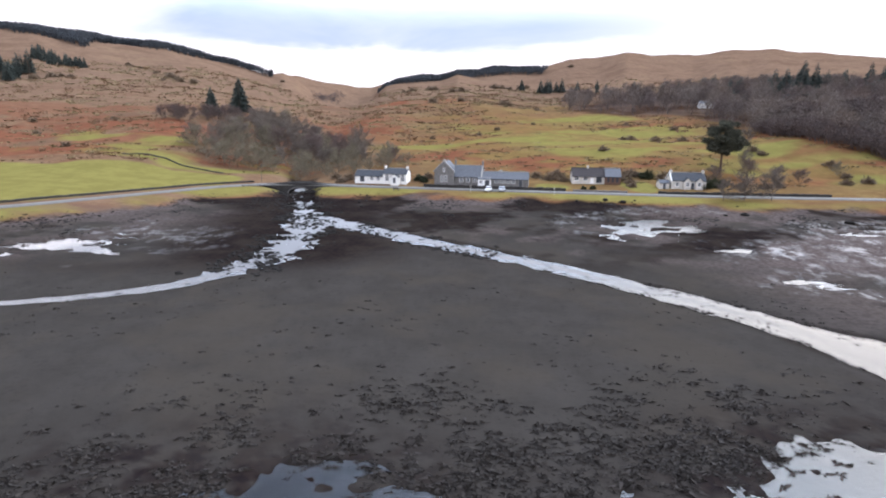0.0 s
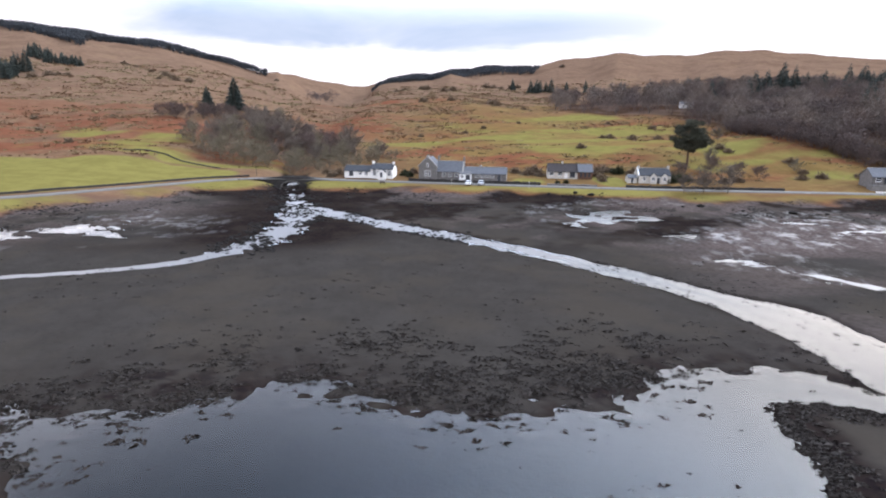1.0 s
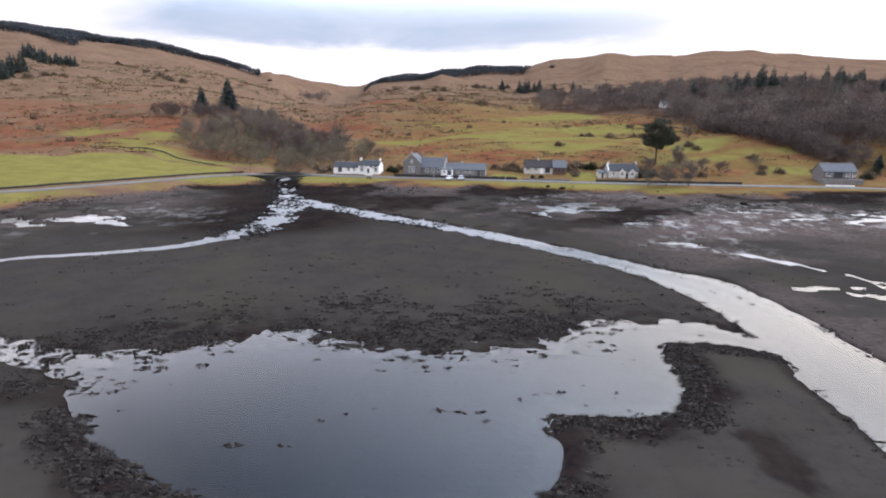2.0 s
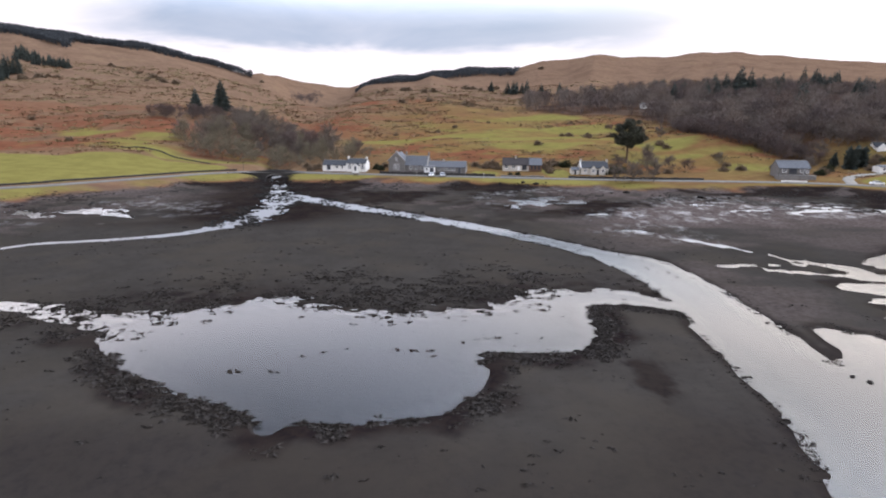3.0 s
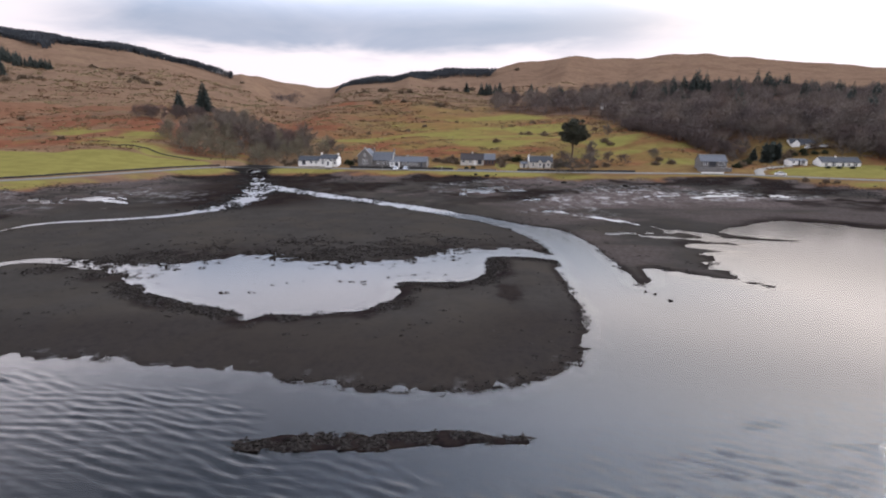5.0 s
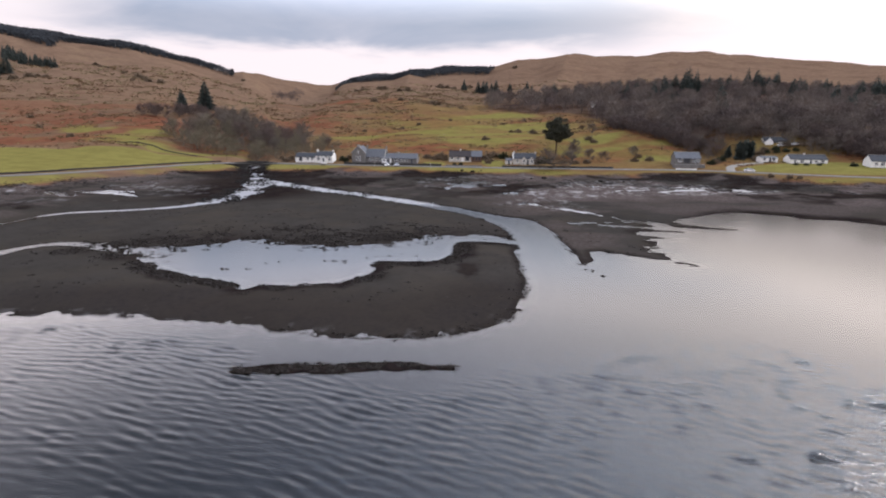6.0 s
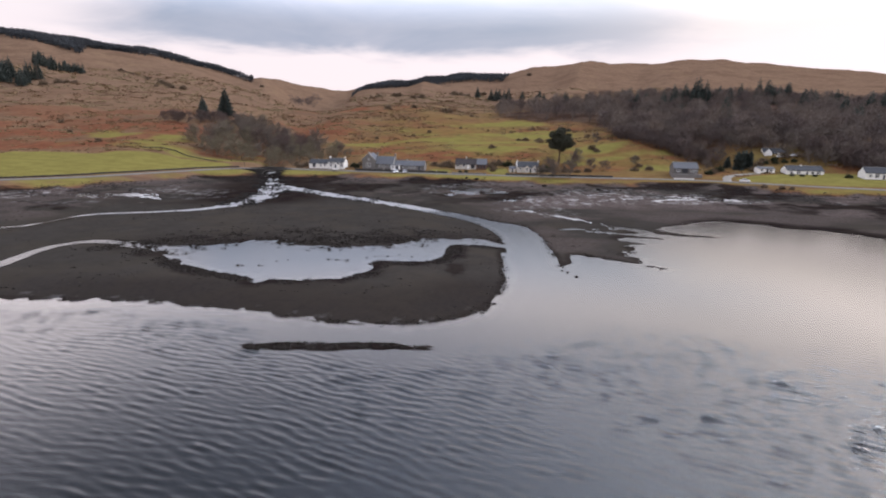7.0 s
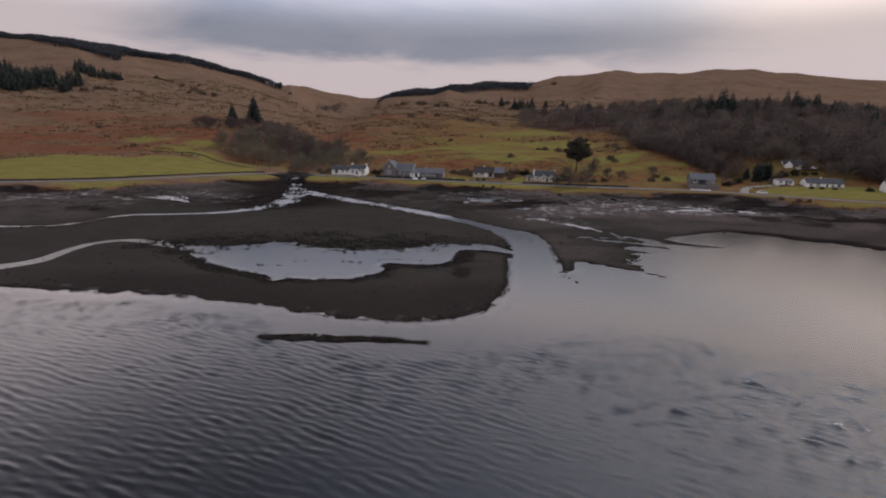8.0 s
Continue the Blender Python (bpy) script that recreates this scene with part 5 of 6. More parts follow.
def bare_tree_meshes(seed, high, wide, twig_material, twigs=7500, stems=1):
    """A leafless tree: trunk and limbs, and a rounded crown of fine branches and twigs."""
    rng = np.random.RandomState(seed)
    heavy, light = [], []

    def limb(p, d, length, r, store, steps=3):
        points = [p]
        for _ in range(steps):
            q = p + d * length / steps
            store.append((p, q, r, r * 0.75))
            p, r = q, r * 0.75
            d = d + rng.normal(0, 0.15, 3) + np.array([0, 0, 0.06])
            d /= np.linalg.norm(d)
            points.append(p)
        return points, d, r

    def aside(d, spread):
        t = rng.normal(0, 1, 3)
        t -= d * t.dot(d)
        t /= np.linalg.norm(t)
        n = d + t * spread
        return n / np.linalg.norm(n)

    for s in range(stems):
        lean = np.array([rng.normal(0, 0.06 + 0.16 * (stems > 1)), rng.normal(0, 0.06 + 0.16 * (stems > 1)), 1.0])
        trunk_points, way, r = limb(np.array([0.35 * s, 0.0, -0.3]), lean / np.linalg.norm(lean), high * 0.78, high * 0.016 / (1 + 0.4 * (stems - 1)), heavy, 7)
        for k in range(int(20 / stems) + 4):
            f = rng.uniform(0.10, 0.98)
            i0 = min(int(f * 7), 6)
            base = trunk_points[i0] + (trunk_points[i0 + 1] - trunk_points[i0]) * (f * 7 - i0)
            d = aside(way, rng.uniform(1.0, 2.2) * wide)
            points, d2, r2 = limb(base, d, high * rng.uniform(0.40, 0.56) * (1.10 - 0.62 * f), high * 0.006, heavy if k % 3 == 0 else light)
            for p in points[1:]:
                for _ in range(3):
                    limb(p, aside(d2, rng.uniform(0.5, 1.3)), high * rng.uniform(0.10, 0.20), high * 0.0028, light, 2)
    tv, tf = tubes(heavy, 5)
    trunk = mesh_of("trunk", tv, tf, BARK, False)
    ends0, ends1 = np.array([a[0] for a in light]), np.array([a[1] for a in light])
    pick = rng.randint(0, len(light), twigs)
    starts = ends0[pick] + (ends1[pick] - ends0[pick]) * rng.rand(twigs, 1)
    ways = (ends1 - ends0)[pick]
    ways = ways / np.linalg.norm(ways, axis=1)[:, None] + rng.normal(0, 0.7, (twigs, 3)) + np.array([0, 0, 0.2])
    ways /= np.linalg.norm(ways, axis=1)[:, None]
    sv, sf = slivers(starts, starts + ways * rng.uniform(0.4, 1.5, (twigs, 1)) * high * 0.075, np.full(twigs, 0.021 * high / 10), rng)
    lv, lf = tubes(light, 3)
    lf = np.array(lf) + len(sv)
    verts = np.vstack([sv, np.array(lv)])
    tris = np.vstack([sf, lf[:, [0, 1, 2]], lf[:, [0, 2, 3]]])
    scale = high / max(verts[:, 2].max(), 1e-3)
    verts *= scale
    trunk.transform(Matrix.Scale(scale, 4))
    return trunk, array_mesh("crown", verts, tris, twig_material, False)


def conifer_meshes(seed, high, base, needles=NEEDLES, sprays=2200):
    """A spruce: straight trunk and whorls of drooping, ragged sprays."""
    rng = np.random.RandomState(seed)
    tv, tf = tubes([(np.array([0, 0, -0.4]), np.array([0, 0, high * 0.97]), high * 0.016, 0.02)], 6)
    trunk = mesh_of("trunk", tv, tf, BARK, False)
    h = high * (0.05 + 0.93 * (1 - np.sqrt(rng.rand(sprays, 1))))
    a = rng.rand(sprays, 1) * 2 * math.pi
    lobes = 1 + 0.22 * np.sin(h * 3.1 + 3 * a) + 0.12 * np.sin(5 * a + seed)
    reach = base * (1 - h / high) ** 0.85 * lobes * rng.uniform(0.72, 1.08, (sprays, 1)) + 0.1
    inner = reach * rng.uniform(0.15, 0.75, (sprays, 1))
    out = np.hstack([np.cos(a), np.sin(a), np.zeros_like(a)])
    starts = out * inner + np.hstack([np.zeros((sprays, 2)), h])
    ends = out * reach + np.hstack([rng.normal(0, 0.18, (sprays, 2)), h - 0.16 * reach + rng.normal(0, 0.12, (sprays, 1))])
    sv, sf = slivers(starts, ends, rng.uniform(0.10, 0.26, sprays), rng)
    return trunk, array_mesh("crown", sv, sf, needles, False)


def pine_meshes(seed, high):
    """An old Scots pine: a bare bole, crooked limbs and flat clouds of needles."""
    rng = np.random.RandomState(seed)
    segs, p, r = [], np.array([0.0, 0, -0.4]), 0.42
    line = [p]
    for i in range(7):
        q = p + np.array([rng.normal(0, 0.18), rng.normal(0, 0.18), high * 0.125])
        segs.append((p, q, r, r * 0.87))
        p, r = q, r * 0.87
        line.append(p)
    clouds = []
    middle = line[5] + np.array([0, 0, -1.3])
    for i in range(100):
        d = rng.normal(size=3)
        d /= np.linalg.norm(d)
        out = rng.uniform(0.45, 1.0) ** 0.6 * (0.86 + 0.14 * math.sin(4 * d[0] + 3 * d[1]))
        q = middle + d * out * np.array([6.1, 6.1, 6.6 if d[2] > 0 else 5.0])
        k = int(np.clip(3 + (q[2] - line[3][2]) / (high * 0.125) * 0.7, 3, 7))
        mid = (line[k] + q) / 2 + np.array([0, 0, -0.3])
        segs += [(line[k], mid, 0.13, 0.08), (mid, q, 0.08, 0.03)]
        clouds.append((q, rng.uniform(0.9, 1.6)))
    for way in (-1, 1):
        q = line[3] + np.array([way * 3.6, 0.4 * way, 0.6])
        segs.append((line[3], q, 0.12, 0.04))
        clouds.append((q, 1.0))
    tv, tf = tubes(segs, 6)
    trunk = mesh_of("trunk", tv, tf, PINE_BARK, False)
    starts, ends = [], []
    for c, size in clouds:
        n = int(190 * size)
        d = rng.normal(size=(n, 3))
        d /= np.linalg.norm(d, axis=1)[:, None]
        s = c + d * rng.uniform(0.2, 1.0, (n, 1)) * np.array([size, size, size * 0.62])
        starts.append(s)
        ends.append(s + (d + rng.normal(0, 0.5, (n, 3))) * 0.42)
    starts, ends = np.vstack(starts), np.vstack(ends)
    sv, sf = slivers(starts, ends, np.full(len(starts), 0.13), rng)
    return trunk, array_mesh("crown", sv, sf, PINE_NEEDLES, False)


def bush_mesh(seed, high, wide, material, blades=520):
    """A bush: short stems and a ragged mass of twigs or leaves."""
    rng = np.random.RandomState(seed)
    d = rng.normal(size=(blades, 3))
    d[:, 2] = np.abs(d[:, 2])
    d /= np.linalg.norm(d, axis=1)[:, None]
    lobes = 0.72 + 0.28 * np.sin(d[:, :1] * 5 + seed) * np.cos(d[:, 1:2] * 4 + 2 * seed)
    shape = np.array([wide, wide, high])
    s = d * rng.uniform(0.25, 0.9, (blades, 1)) * shape * lobes
    e = s + (d * 0.6 + rng.normal(0, 0.4, (blades, 3))) * min(high, wide) * 0.42
    e[:, 2] = np.maximum(e[:, 2], -0.1)
    sv, sf = slivers(s, e, rng.uniform(0.05, 0.13, blades) * max(high, 0.8) * 0.55, rng)
    return array_mesh("crown", sv, sf, material, False)


def plant_thing(name, label, category, trunk, crown, x, y, turn, size=1.0, group="", z=None):
    t = thing(name, label, category, pose(x, y, on_ground(x, y) if z is None else z, 0, 0, turn) @ Matrix.Scale(size, 4), group)
    for part_name, data in (("trunk", trunk), ("crown", crown)):
        if data:
            ob = new(part_name, data)
            ob.parent = t
    return t


RNG = np.random.RandomState(11)
GREY_TREES = [bare_tree_meshes(20 + i, 10, 0.9 + 0.1 * i, TWIGS) for i in range(3)]
MOSS_TREES = [bare_tree_meshes(40 + i, 9, 1.0, TWIGS_GREEN, 7500, 2) for i in range(3)]
RED_TREES = [bare_tree_meshes(60 + i, 8, 1.0, TWIGS_PURPLE, 7500, 2) for i in range(2)]
SPRUCES = [conifer_meshes(80 + i, 16, 5.4, NEEDLES, 3800) for i in range(3)]
PINE = pine_meshes(7, 19)
EVERGREENS = [(mesh_of("trunk", *tubes([(np.array([0, 0, -0.3]), np.array([0.1, 0, 7.5]), 0.28, 0.05)], 6), BARK, False), bush_mesh(120 + i, 9.6, 2.5, NEEDLES, 3000)) for i in range(2)]
BUSHES = [bush_mesh(100 + i, 1.6, 1.9, SCRUB) for i in range(3)]
GREEN_BUSHES = [bush_mesh(110 + i, 1.6, 1.7, HEDGE, 900) for i in range(2)]

# the trees along the burn, above the bridge
BURN_TREES = [(-100, 222, 10, 1), (-95, 226, 9, 1), (-88, 235, 11, 1), (-104, 240, 9, 0), (-97, 252, 11, 0), (-88, 256, 10, 1), (-82, 244, 9, 1), (-78, 228, 8, 1), (-73, 218, 9, 1), (-69, 226, 10, 0),
              (-63, 216, 8, 1), (-66, 238, 10, 0), (-74, 252, 11, 0), (-84, 272, 12, 0), (-94, 280, 12, 0), (-76, 268, 11, 0), (-66, 256, 10, 2), (-58, 244, 9, 2), (-53, 230, 10, 0), (-47, 222, 9, 1),
              (-43, 206, 8, 1), (-38, 212, 9, 1), (-34, 220, 9, 0), (-48, 236, 10, 2), (-40, 232, 10, 0), (-28, 216, 7, 1), (-23, 222, 7, 2), (-58, 206, 7, 1), (-68, 206, 7, 1), (-46, 198, 6, 1),
              (-98, 300, 12, 0), (-88, 294, 12, 0), (-104, 268, 10, 1), (-112, 258, 8, 0), (-60, 270, 10, 2), (-52, 256, 9, 2), (-36, 200, 6, 1), (-18, 214, 6, 1), (-80, 214, 6, 1), (-31, 206, 6, 1)]
BURN_WOOD = [(-112, 222), (-124, 262), (-110, 312), (-82, 314), (-52, 262), (-20, 228), (-16, 210), (-44, 197), (-66, 202), (-86, 212)]
rng_burn = np.random.RandomState(31)
while len(BURN_TREES) < 82:
    bx, by = rng_burn.uniform(-124, -16), rng_burn.uniform(197, 314)
    if inside_distance(np.array([bx]), np.array([by]), BURN_WOOD)[0] < 0 and min(math.hypot(bx - q[0], by - q[1]) for q in BURN_TREES) > 5.0:
        BURN_TREES.append((bx, by, rng_burn.uniform(8, 12), 1 if by < 228 else rng_burn.choice([0, 0, 1, 2])))
KINDS = ((GREY_TREES, 10, "bare grey tree with fine twigs beside the burn"), (MOSS_TREES, 9, "bare mossy alder with several stems beside the burn"), (RED_TREES, 8, "bare purplish birch beside the burn"))
for x, y, h, kind in BURN_TREES:
    meshes, base_h, words = KINDS[kind]
    trunk, crown = meshes[RNG.randint(len(meshes))]
    plant_thing("tree", words, "tree", trunk, crown, x, y, RNG.uniform(0, 360), h / base_h * (1.22 if y > 236 else 1.08), "trees along the burn")

# birches and the two tall spruces above them
for x, y, h in ((-157, 297, 9), (-150, 300, 10), (-143, 299, 10), (-136, 305, 11), (-131, 312, 10), (-126, 318, 10), (-138, 316, 9), (-120, 310, 9), (-147, 296, 9), (-154, 303, 9), (-132, 322, 10), (-117, 322, 10), (-112, 316, 9)):
    trunk, crown = RED_TREES[RNG.randint(2)]
    plant_thing("tree", "bare purple birch in a small clump on the slope", "tree", trunk, crown, x, y, RNG.uniform(0, 360), h / 8, "birches on the slope")
plant_thing("spruce", "dark green spruce standing over bare birches", "tree", *SPRUCES[0], -144, 331, 20, 17 / 16, "spruces on the slope")
plant_thing("spruce", "taller dark green spruce standing over bare birches", "tree", *SPRUCES[1], -138.5, 361, 70, 23 / 16, "spruces on the slope")

# the old pine, and the bare trees on the verge
plant_thing("pine_tree", "tall old Scots pine with bare trunk and dark flat crown", "tree", *PINE, 93.5, 190.5, 0, 1.15)
for x, y, h in ((77, 152.3, 7.0), (83, 152.4, 9.0), (90.2, 152.0, 10.0)):
    trunk, crown = GREY_TREES[RNG.randint(3)]
    plant_thing("tree", "slender bare tree on the grass verge by the road", "tree", trunk, crown, x, y, RNG.uniform(0, 360), h / 10, "trees on the verge")
for x, y, h, kind in ((100, 184, 8, 2), (107, 178, 7, 2), (86, 178, 7, 2), (113, 176, 6, 2), (126, 235, 8, 0), (104, 195, 8, 0), (132, 186, 6, 1)):
    meshes, base_h, words = KINDS[kind]
    trunk, crown = meshes[RNG.randint(len(meshes))]
    plant_thing("tree", "small bare tree behind the roadside gardens", "tree", trunk, crown, x, y, RNG.uniform(0, 360), h / base_h, "garden trees")
for x, y, h in ((181, 178.5, 12.5), (186, 180, 11.5), (178, 184, 7)):
    plant_thing("evergreen_tree", "dense dark evergreen tree beside the white houses", "tree", *EVERGREENS[RNG.randint(2)], x, y, RNG.uniform(0, 360), h / 10, "evergreens by the houses")

for x, y, h, kind in ((213, 174, 9, 0), (219, 171, 10, 0), (226, 168, 9, 2), (233, 163, 9, 0), (240, 158, 8, 2), (206, 184, 9, 0), (198, 199, 10, 2), (189, 203, 10, 0), (179, 194, 9, 0), (173, 188, 8, 2), (167, 181, 7, 0), (214, 192, 10, 0), (222, 184, 10, 2), (232, 176, 10, 0), (171, 200, 10, 0), (161, 192, 8, 2)):
    meshes, base_h, words = KINDS[kind]
    trunk, crown = meshes[RNG.randint(len(meshes))]
    plant_thing("tree", "bare brown tree crowding round the white houses", "tree", trunk, crown, x, y, RNG.uniform(0, 360), h / base_h, "trees by the white houses")

# bushes: gardens, hillside and the lone thorns
for x, y, s, kind in ((-11, 187, 1.5, 1), (-8, 190, 1.6, 0), (-9, 184, 1.1, 1), (30, 190, 1.5, 0), (34, 186, 1.8, 0), (37, 190, 2.0, 0), (38, 183, 1.3, 0), (57, 184, 1.8, 0), (60, 188, 2.0, 0), (59, 178, 1.4, 0), (58, 173, 1.1, 0),
                      (63, 189, 1.9, 0), (67, 186, 2.0, 1), (72, 184, 2.0, 0), (80, 171, 1.9, 1), (83, 172, 1.9, 1), (86, 173, 1.6, 1), (84, 176, 1.9, 0), (92, 171, 1.4, 0), (98, 170, 1.3, 0), (104, 172, 1.5, 0),
                      (42, 171, 0.7, 1), (45, 171, 0.8, 1), (128, 176, 1.4, 0), (136, 178, 1.6, 0), (160, 166, 1.5, 1), (164, 170, 1.7, 0), (170, 176, 1.9, 1), (-38, 186, 1.4, 0), (-36, 190, 1.7, 0), (-41, 192, 1.7, 0),
                      (194, 157, 0.8, 1), (198, 156, 0.8, 1), (203, 155, 0.8, 1), (190, 168, 1.2, 1), (215, 150, 1.2, 1), (186, 174, 1.6, 0), (150, 178, 1.5, 0), (156, 182, 1.7, 0), (196, 184, 1.6, 0), (201, 183, 1.4, 1), (207, 184, 1.8, 0), (213, 182, 2.0, 0), (192, 181, 1.8, 0), (166, 131.5, 0.9, 0), (171, 127.5, 1.0, 0), (174, 126, 0.8, 0), (196, 181.5, 1.1, 1), (200, 180.5, 1.1, 1), (204, 179.5, 1.2, 1), (208, 178.5, 1.1, 1)):
    plant_thing("bush", "brown leafless garden bush" if kind == 0 else "dark evergreen garden bush", "bush", None, (GREEN_BUSHES if kind else BUSHES)[RNG.randint(2)], x, y, RNG.uniform(0, 360), s, "garden bushes")
for x, y, s in ((-161, 226, 2.2), (-409, 708, 3.6), (-398, 697, 3), (-375, 674, 2.6), (-329, 620, 3.4), (-295, 582, 4.4), (-288, 572, 4.6), (-276, 560, 4.4), (-268, 551, 4.2), (-259, 558, 4.6), (-282, 544, 2.6), (-372, 494, 5), (-366, 508, 5),
                (-362, 516, 4), (-356, 520, 3.5), (-23, 746, 6), (-30, 750, 5), (-53, 747, 5), (-64, 742, 4), (0, 699, 5), (12, 703, 6), (62, 820, 7), (72, 815, 7), (84, 825, 6), (-16, 455, 4.2), (8, 498, 4), (40, 432, 4.6), (44, 436, 3.6),
                (102, 846, 6), (112, 850, 6), (-251, 827, 4), (229, 1093, 6), (120, 300, 2.2), (104, 330, 2.0), (64, 420, 2.2), (130, 270, 2), (-200, 262, 2), (-230, 300, 2.4), (-185, 300, 2), (15, 300, 1.6), (50, 340, 1.6), (91, 280, 2.6), (97, 262, 2.6), (63, 228, 2.2), (118, 216, 2.4), (119, 211, 2.0), (135, 195, 2.2), (133, 184, 2.0), (86, 276, 2.0), (108, 258, 2.2), (-10, 290, 1.8), (26, 315, 2.0)):
    plant_thing("bush", "dark scrubby thorn bush on the open hillside", "bush", None, BUSHES[RNG.randint(3)], x, y, RNG.uniform(0, 360), s * 0.7, "hillside bushes")


# ---- woods: far too many trees to count ----
def wood(name, label, spots, material, kind, seed, twigs=170):
    """A far wood in one mesh; spots are rows of x, y, height."""
    rng = np.random.RandomState(seed)
    spots = np.array(spots)
    z = ground_height(spots[:, 0], spots[:, 1])[0]
    n = len(spots)
    total = n * twigs
    at = np.repeat(np.stack([spots[:, 0], spots[:, 1], z], 1), twigs, 0)
    h = np.repeat(spots[:, 2], twigs)[:, None]
    if kind == "spruce":
        f = 1 - np.sqrt(rng.rand(total, 1))
        a = rng.rand(total, 1) * 2 * math.pi
        reach = h * 0.24 * (1 - f) ** 0.85 * rng.uniform(0.7, 1.1, (total, 1)) + 0.1
        out = np.hstack([np.cos(a), np.sin(a), np.zeros_like(a)])
        s = at + out * reach * rng.uniform(0.0, 0.6, (total, 1)) + np.hstack([np.zeros((total, 2)), h * (0.03 + 0.95 * f)])
        e = at + out * reach + np.hstack([np.zeros((total, 2)), h * (0.03 + 0.95 * f) - 0.2 * reach])
        widths = np.repeat(spots[:, 2], twigs) * rng.uniform(0.025, 0.06, total) * (170 / twigs) ** 0.5
    else:
        # a dome of fine twigs on a short bole, densest near its outside
        d = rng.normal(size=(total, 3)) + np.array([0, 0, 0.35])
        d /= np.linalg.norm(d, axis=1)[:, None]
        wide = np.repeat(rng.uniform(0.36, 0.56, n), twigs)[:, None] * (0.62 if kind == "firs" else 1.0)
        shape = np.hstack([h * wide, h * wide, h * 0.44])
        lobes = 0.80 + 0.20 * np.sin(d[:, :1] * 4 + np.repeat(rng.rand(n) * 6, twigs)[:, None]) * np.cos(d[:, 1:2] * 5 + np.repeat(rng.rand(n) * 6, twigs)[:, None])
        s = at + np.hstack([np.zeros((total, 2)), h * (0.42 if kind == "firs" else 0.50)]) + d * shape * (rng.rand(total, 1) ** 0.45) * 0.92 * lobes
        e = s + (d * 0.8 + rng.normal(0, 0.40, (total, 3)) + np.array([0, 0, 0.20])) * h * 0.060
        stems = rng.rand(total) < 0.008
        s[stems], e[stems] = at[stems], s[stems]
        widths = np.repeat(spots[:, 2], twigs) * rng.uniform(0.009, 0.018, total) * (300 / twigs) ** 0.5 * (2.4 if kind == "firs" else 1.0)
    v, f = slivers(s, e, widths, rng)
    data = array_mesh(name, v, f, material, False)
    own = np.repeat(np.stack([rng.rand(n), rng.rand(n) ** 3, np.zeros(n), np.ones(n)], 1), twigs * 3, 0)
    data.attributes.new("tone", "FLOAT_COLOR", "POINT").data.foreach_set("color", own.astype(np.float32).ravel())
    return tagged(new(name, data), label, "wood", kind="stuff")


def scatter(outline, count, seed, low, high, rough=6.0):
    """Spots at random inside an outline of the plan."""
    rng = np.random.RandomState(seed)
    p = np.array(outline)
    out = []
    while len(out) < count:
        x, y = rng.uniform(p[:, 0].min(), p[:, 0].max(), 4000), rng.uniform(p[:, 1].min(), p[:, 1].max(), 4000)
        keep = inside_distance(x, y, outline, 0) + rough * fbm(x, y, 30, 2, 3) < 0
        out += [(a, b, rng.uniform(low, high)) for a, b in zip(x[keep], y[keep])]
    return out[:count]


wood("bare_wood", "bare brown and grey deciduous wood on the hillside", scatter(EAST_WOOD, 560, 1, 12, 21), WOOD_GREY, "bare", 1, 640)
wood("birch_wood", "bare purplish birch wood on the hillside", scatter(EAST_WOOD, 620, 2, 10, 18), WOOD_PURPLE, "bare", 2, 520)
HOUSE_WOOD = [(146, 262), (148, 228), (160, 203), (174, 198), (188, 206), (216, 202), (226, 240), (210, 290), (160, 300)]
wood("bare_wood", "bare grey trees crowding behind the white houses", scatter(HOUSE_WOOD, 260, 16, 7, 13), WOOD_GREY, "bare", 16, 200)
wood("bare_wood", "bare brown trees round the houses at the end of the bay", scatter([(186, 196), (212, 190), (226, 174), (246, 156), (300, 138), (360, 150), (330, 200), (260, 220), (200, 236)], 330, 18, 7, 12), WOOD_GREY, "bare", 18, 300)
wood("undergrowth", "low bare scrub behind the white houses", scatter(HOUSE_WOOD, 700, 17, 3, 7), WOOD_PURPLE, "bare", 17, 90)
wood("undergrowth", "low bare scrub filling the floor and edge of the wood", scatter(EAST_WOOD, 2600, 12, 3, 6) + scatter([(140, 262), (142, 220), (156, 194), (172, 190), (188, 199), (216, 194), (228, 170), (256, 146), (262, 160), (232, 186), (196, 206), (172, 206), (160, 230), (158, 264)], 1500, 15, 3, 9), WOOD_PURPLE, "bare", 12, 90)
FAR_SPRUCES = [conifer_meshes(90 + i, 16, 4.4 + 0.5 * i, NEEDLES, 1300) for i in range(3)]
# conifers in the wood: x, y, height, how many stand together, how far apart
STANDS = [(241, 494, 17, 2, 4), (260, 500, 16, 3, 6), (251, 549, 15, 3, 8), (258, 446, 22, 3, 5), (303, 496, 25, 6, 9), (336, 506, 19, 3, 8), (398, 530, 24, 9, 22), (418, 472, 18, 8, 14), (424, 404, 22, 9, 16),
          (223, 277, 20, 1, 0), (340, 312, 18, 3, 8), (104, 780, 14, 3, 9), (112, 690, 14, 4, 7), (124, 668, 15, 4, 8), (159, 674, 10, 2, 6), (166, 609, 10, 2, 5), (177, 567, 12, 3, 6), (252, 562, 15, 3, 8), (297, 500, 16, 4, 9),
          (200, 540, 13, 2, 8), (225, 520, 13, 2, 6), (320, 270, 16, 3, 8)]
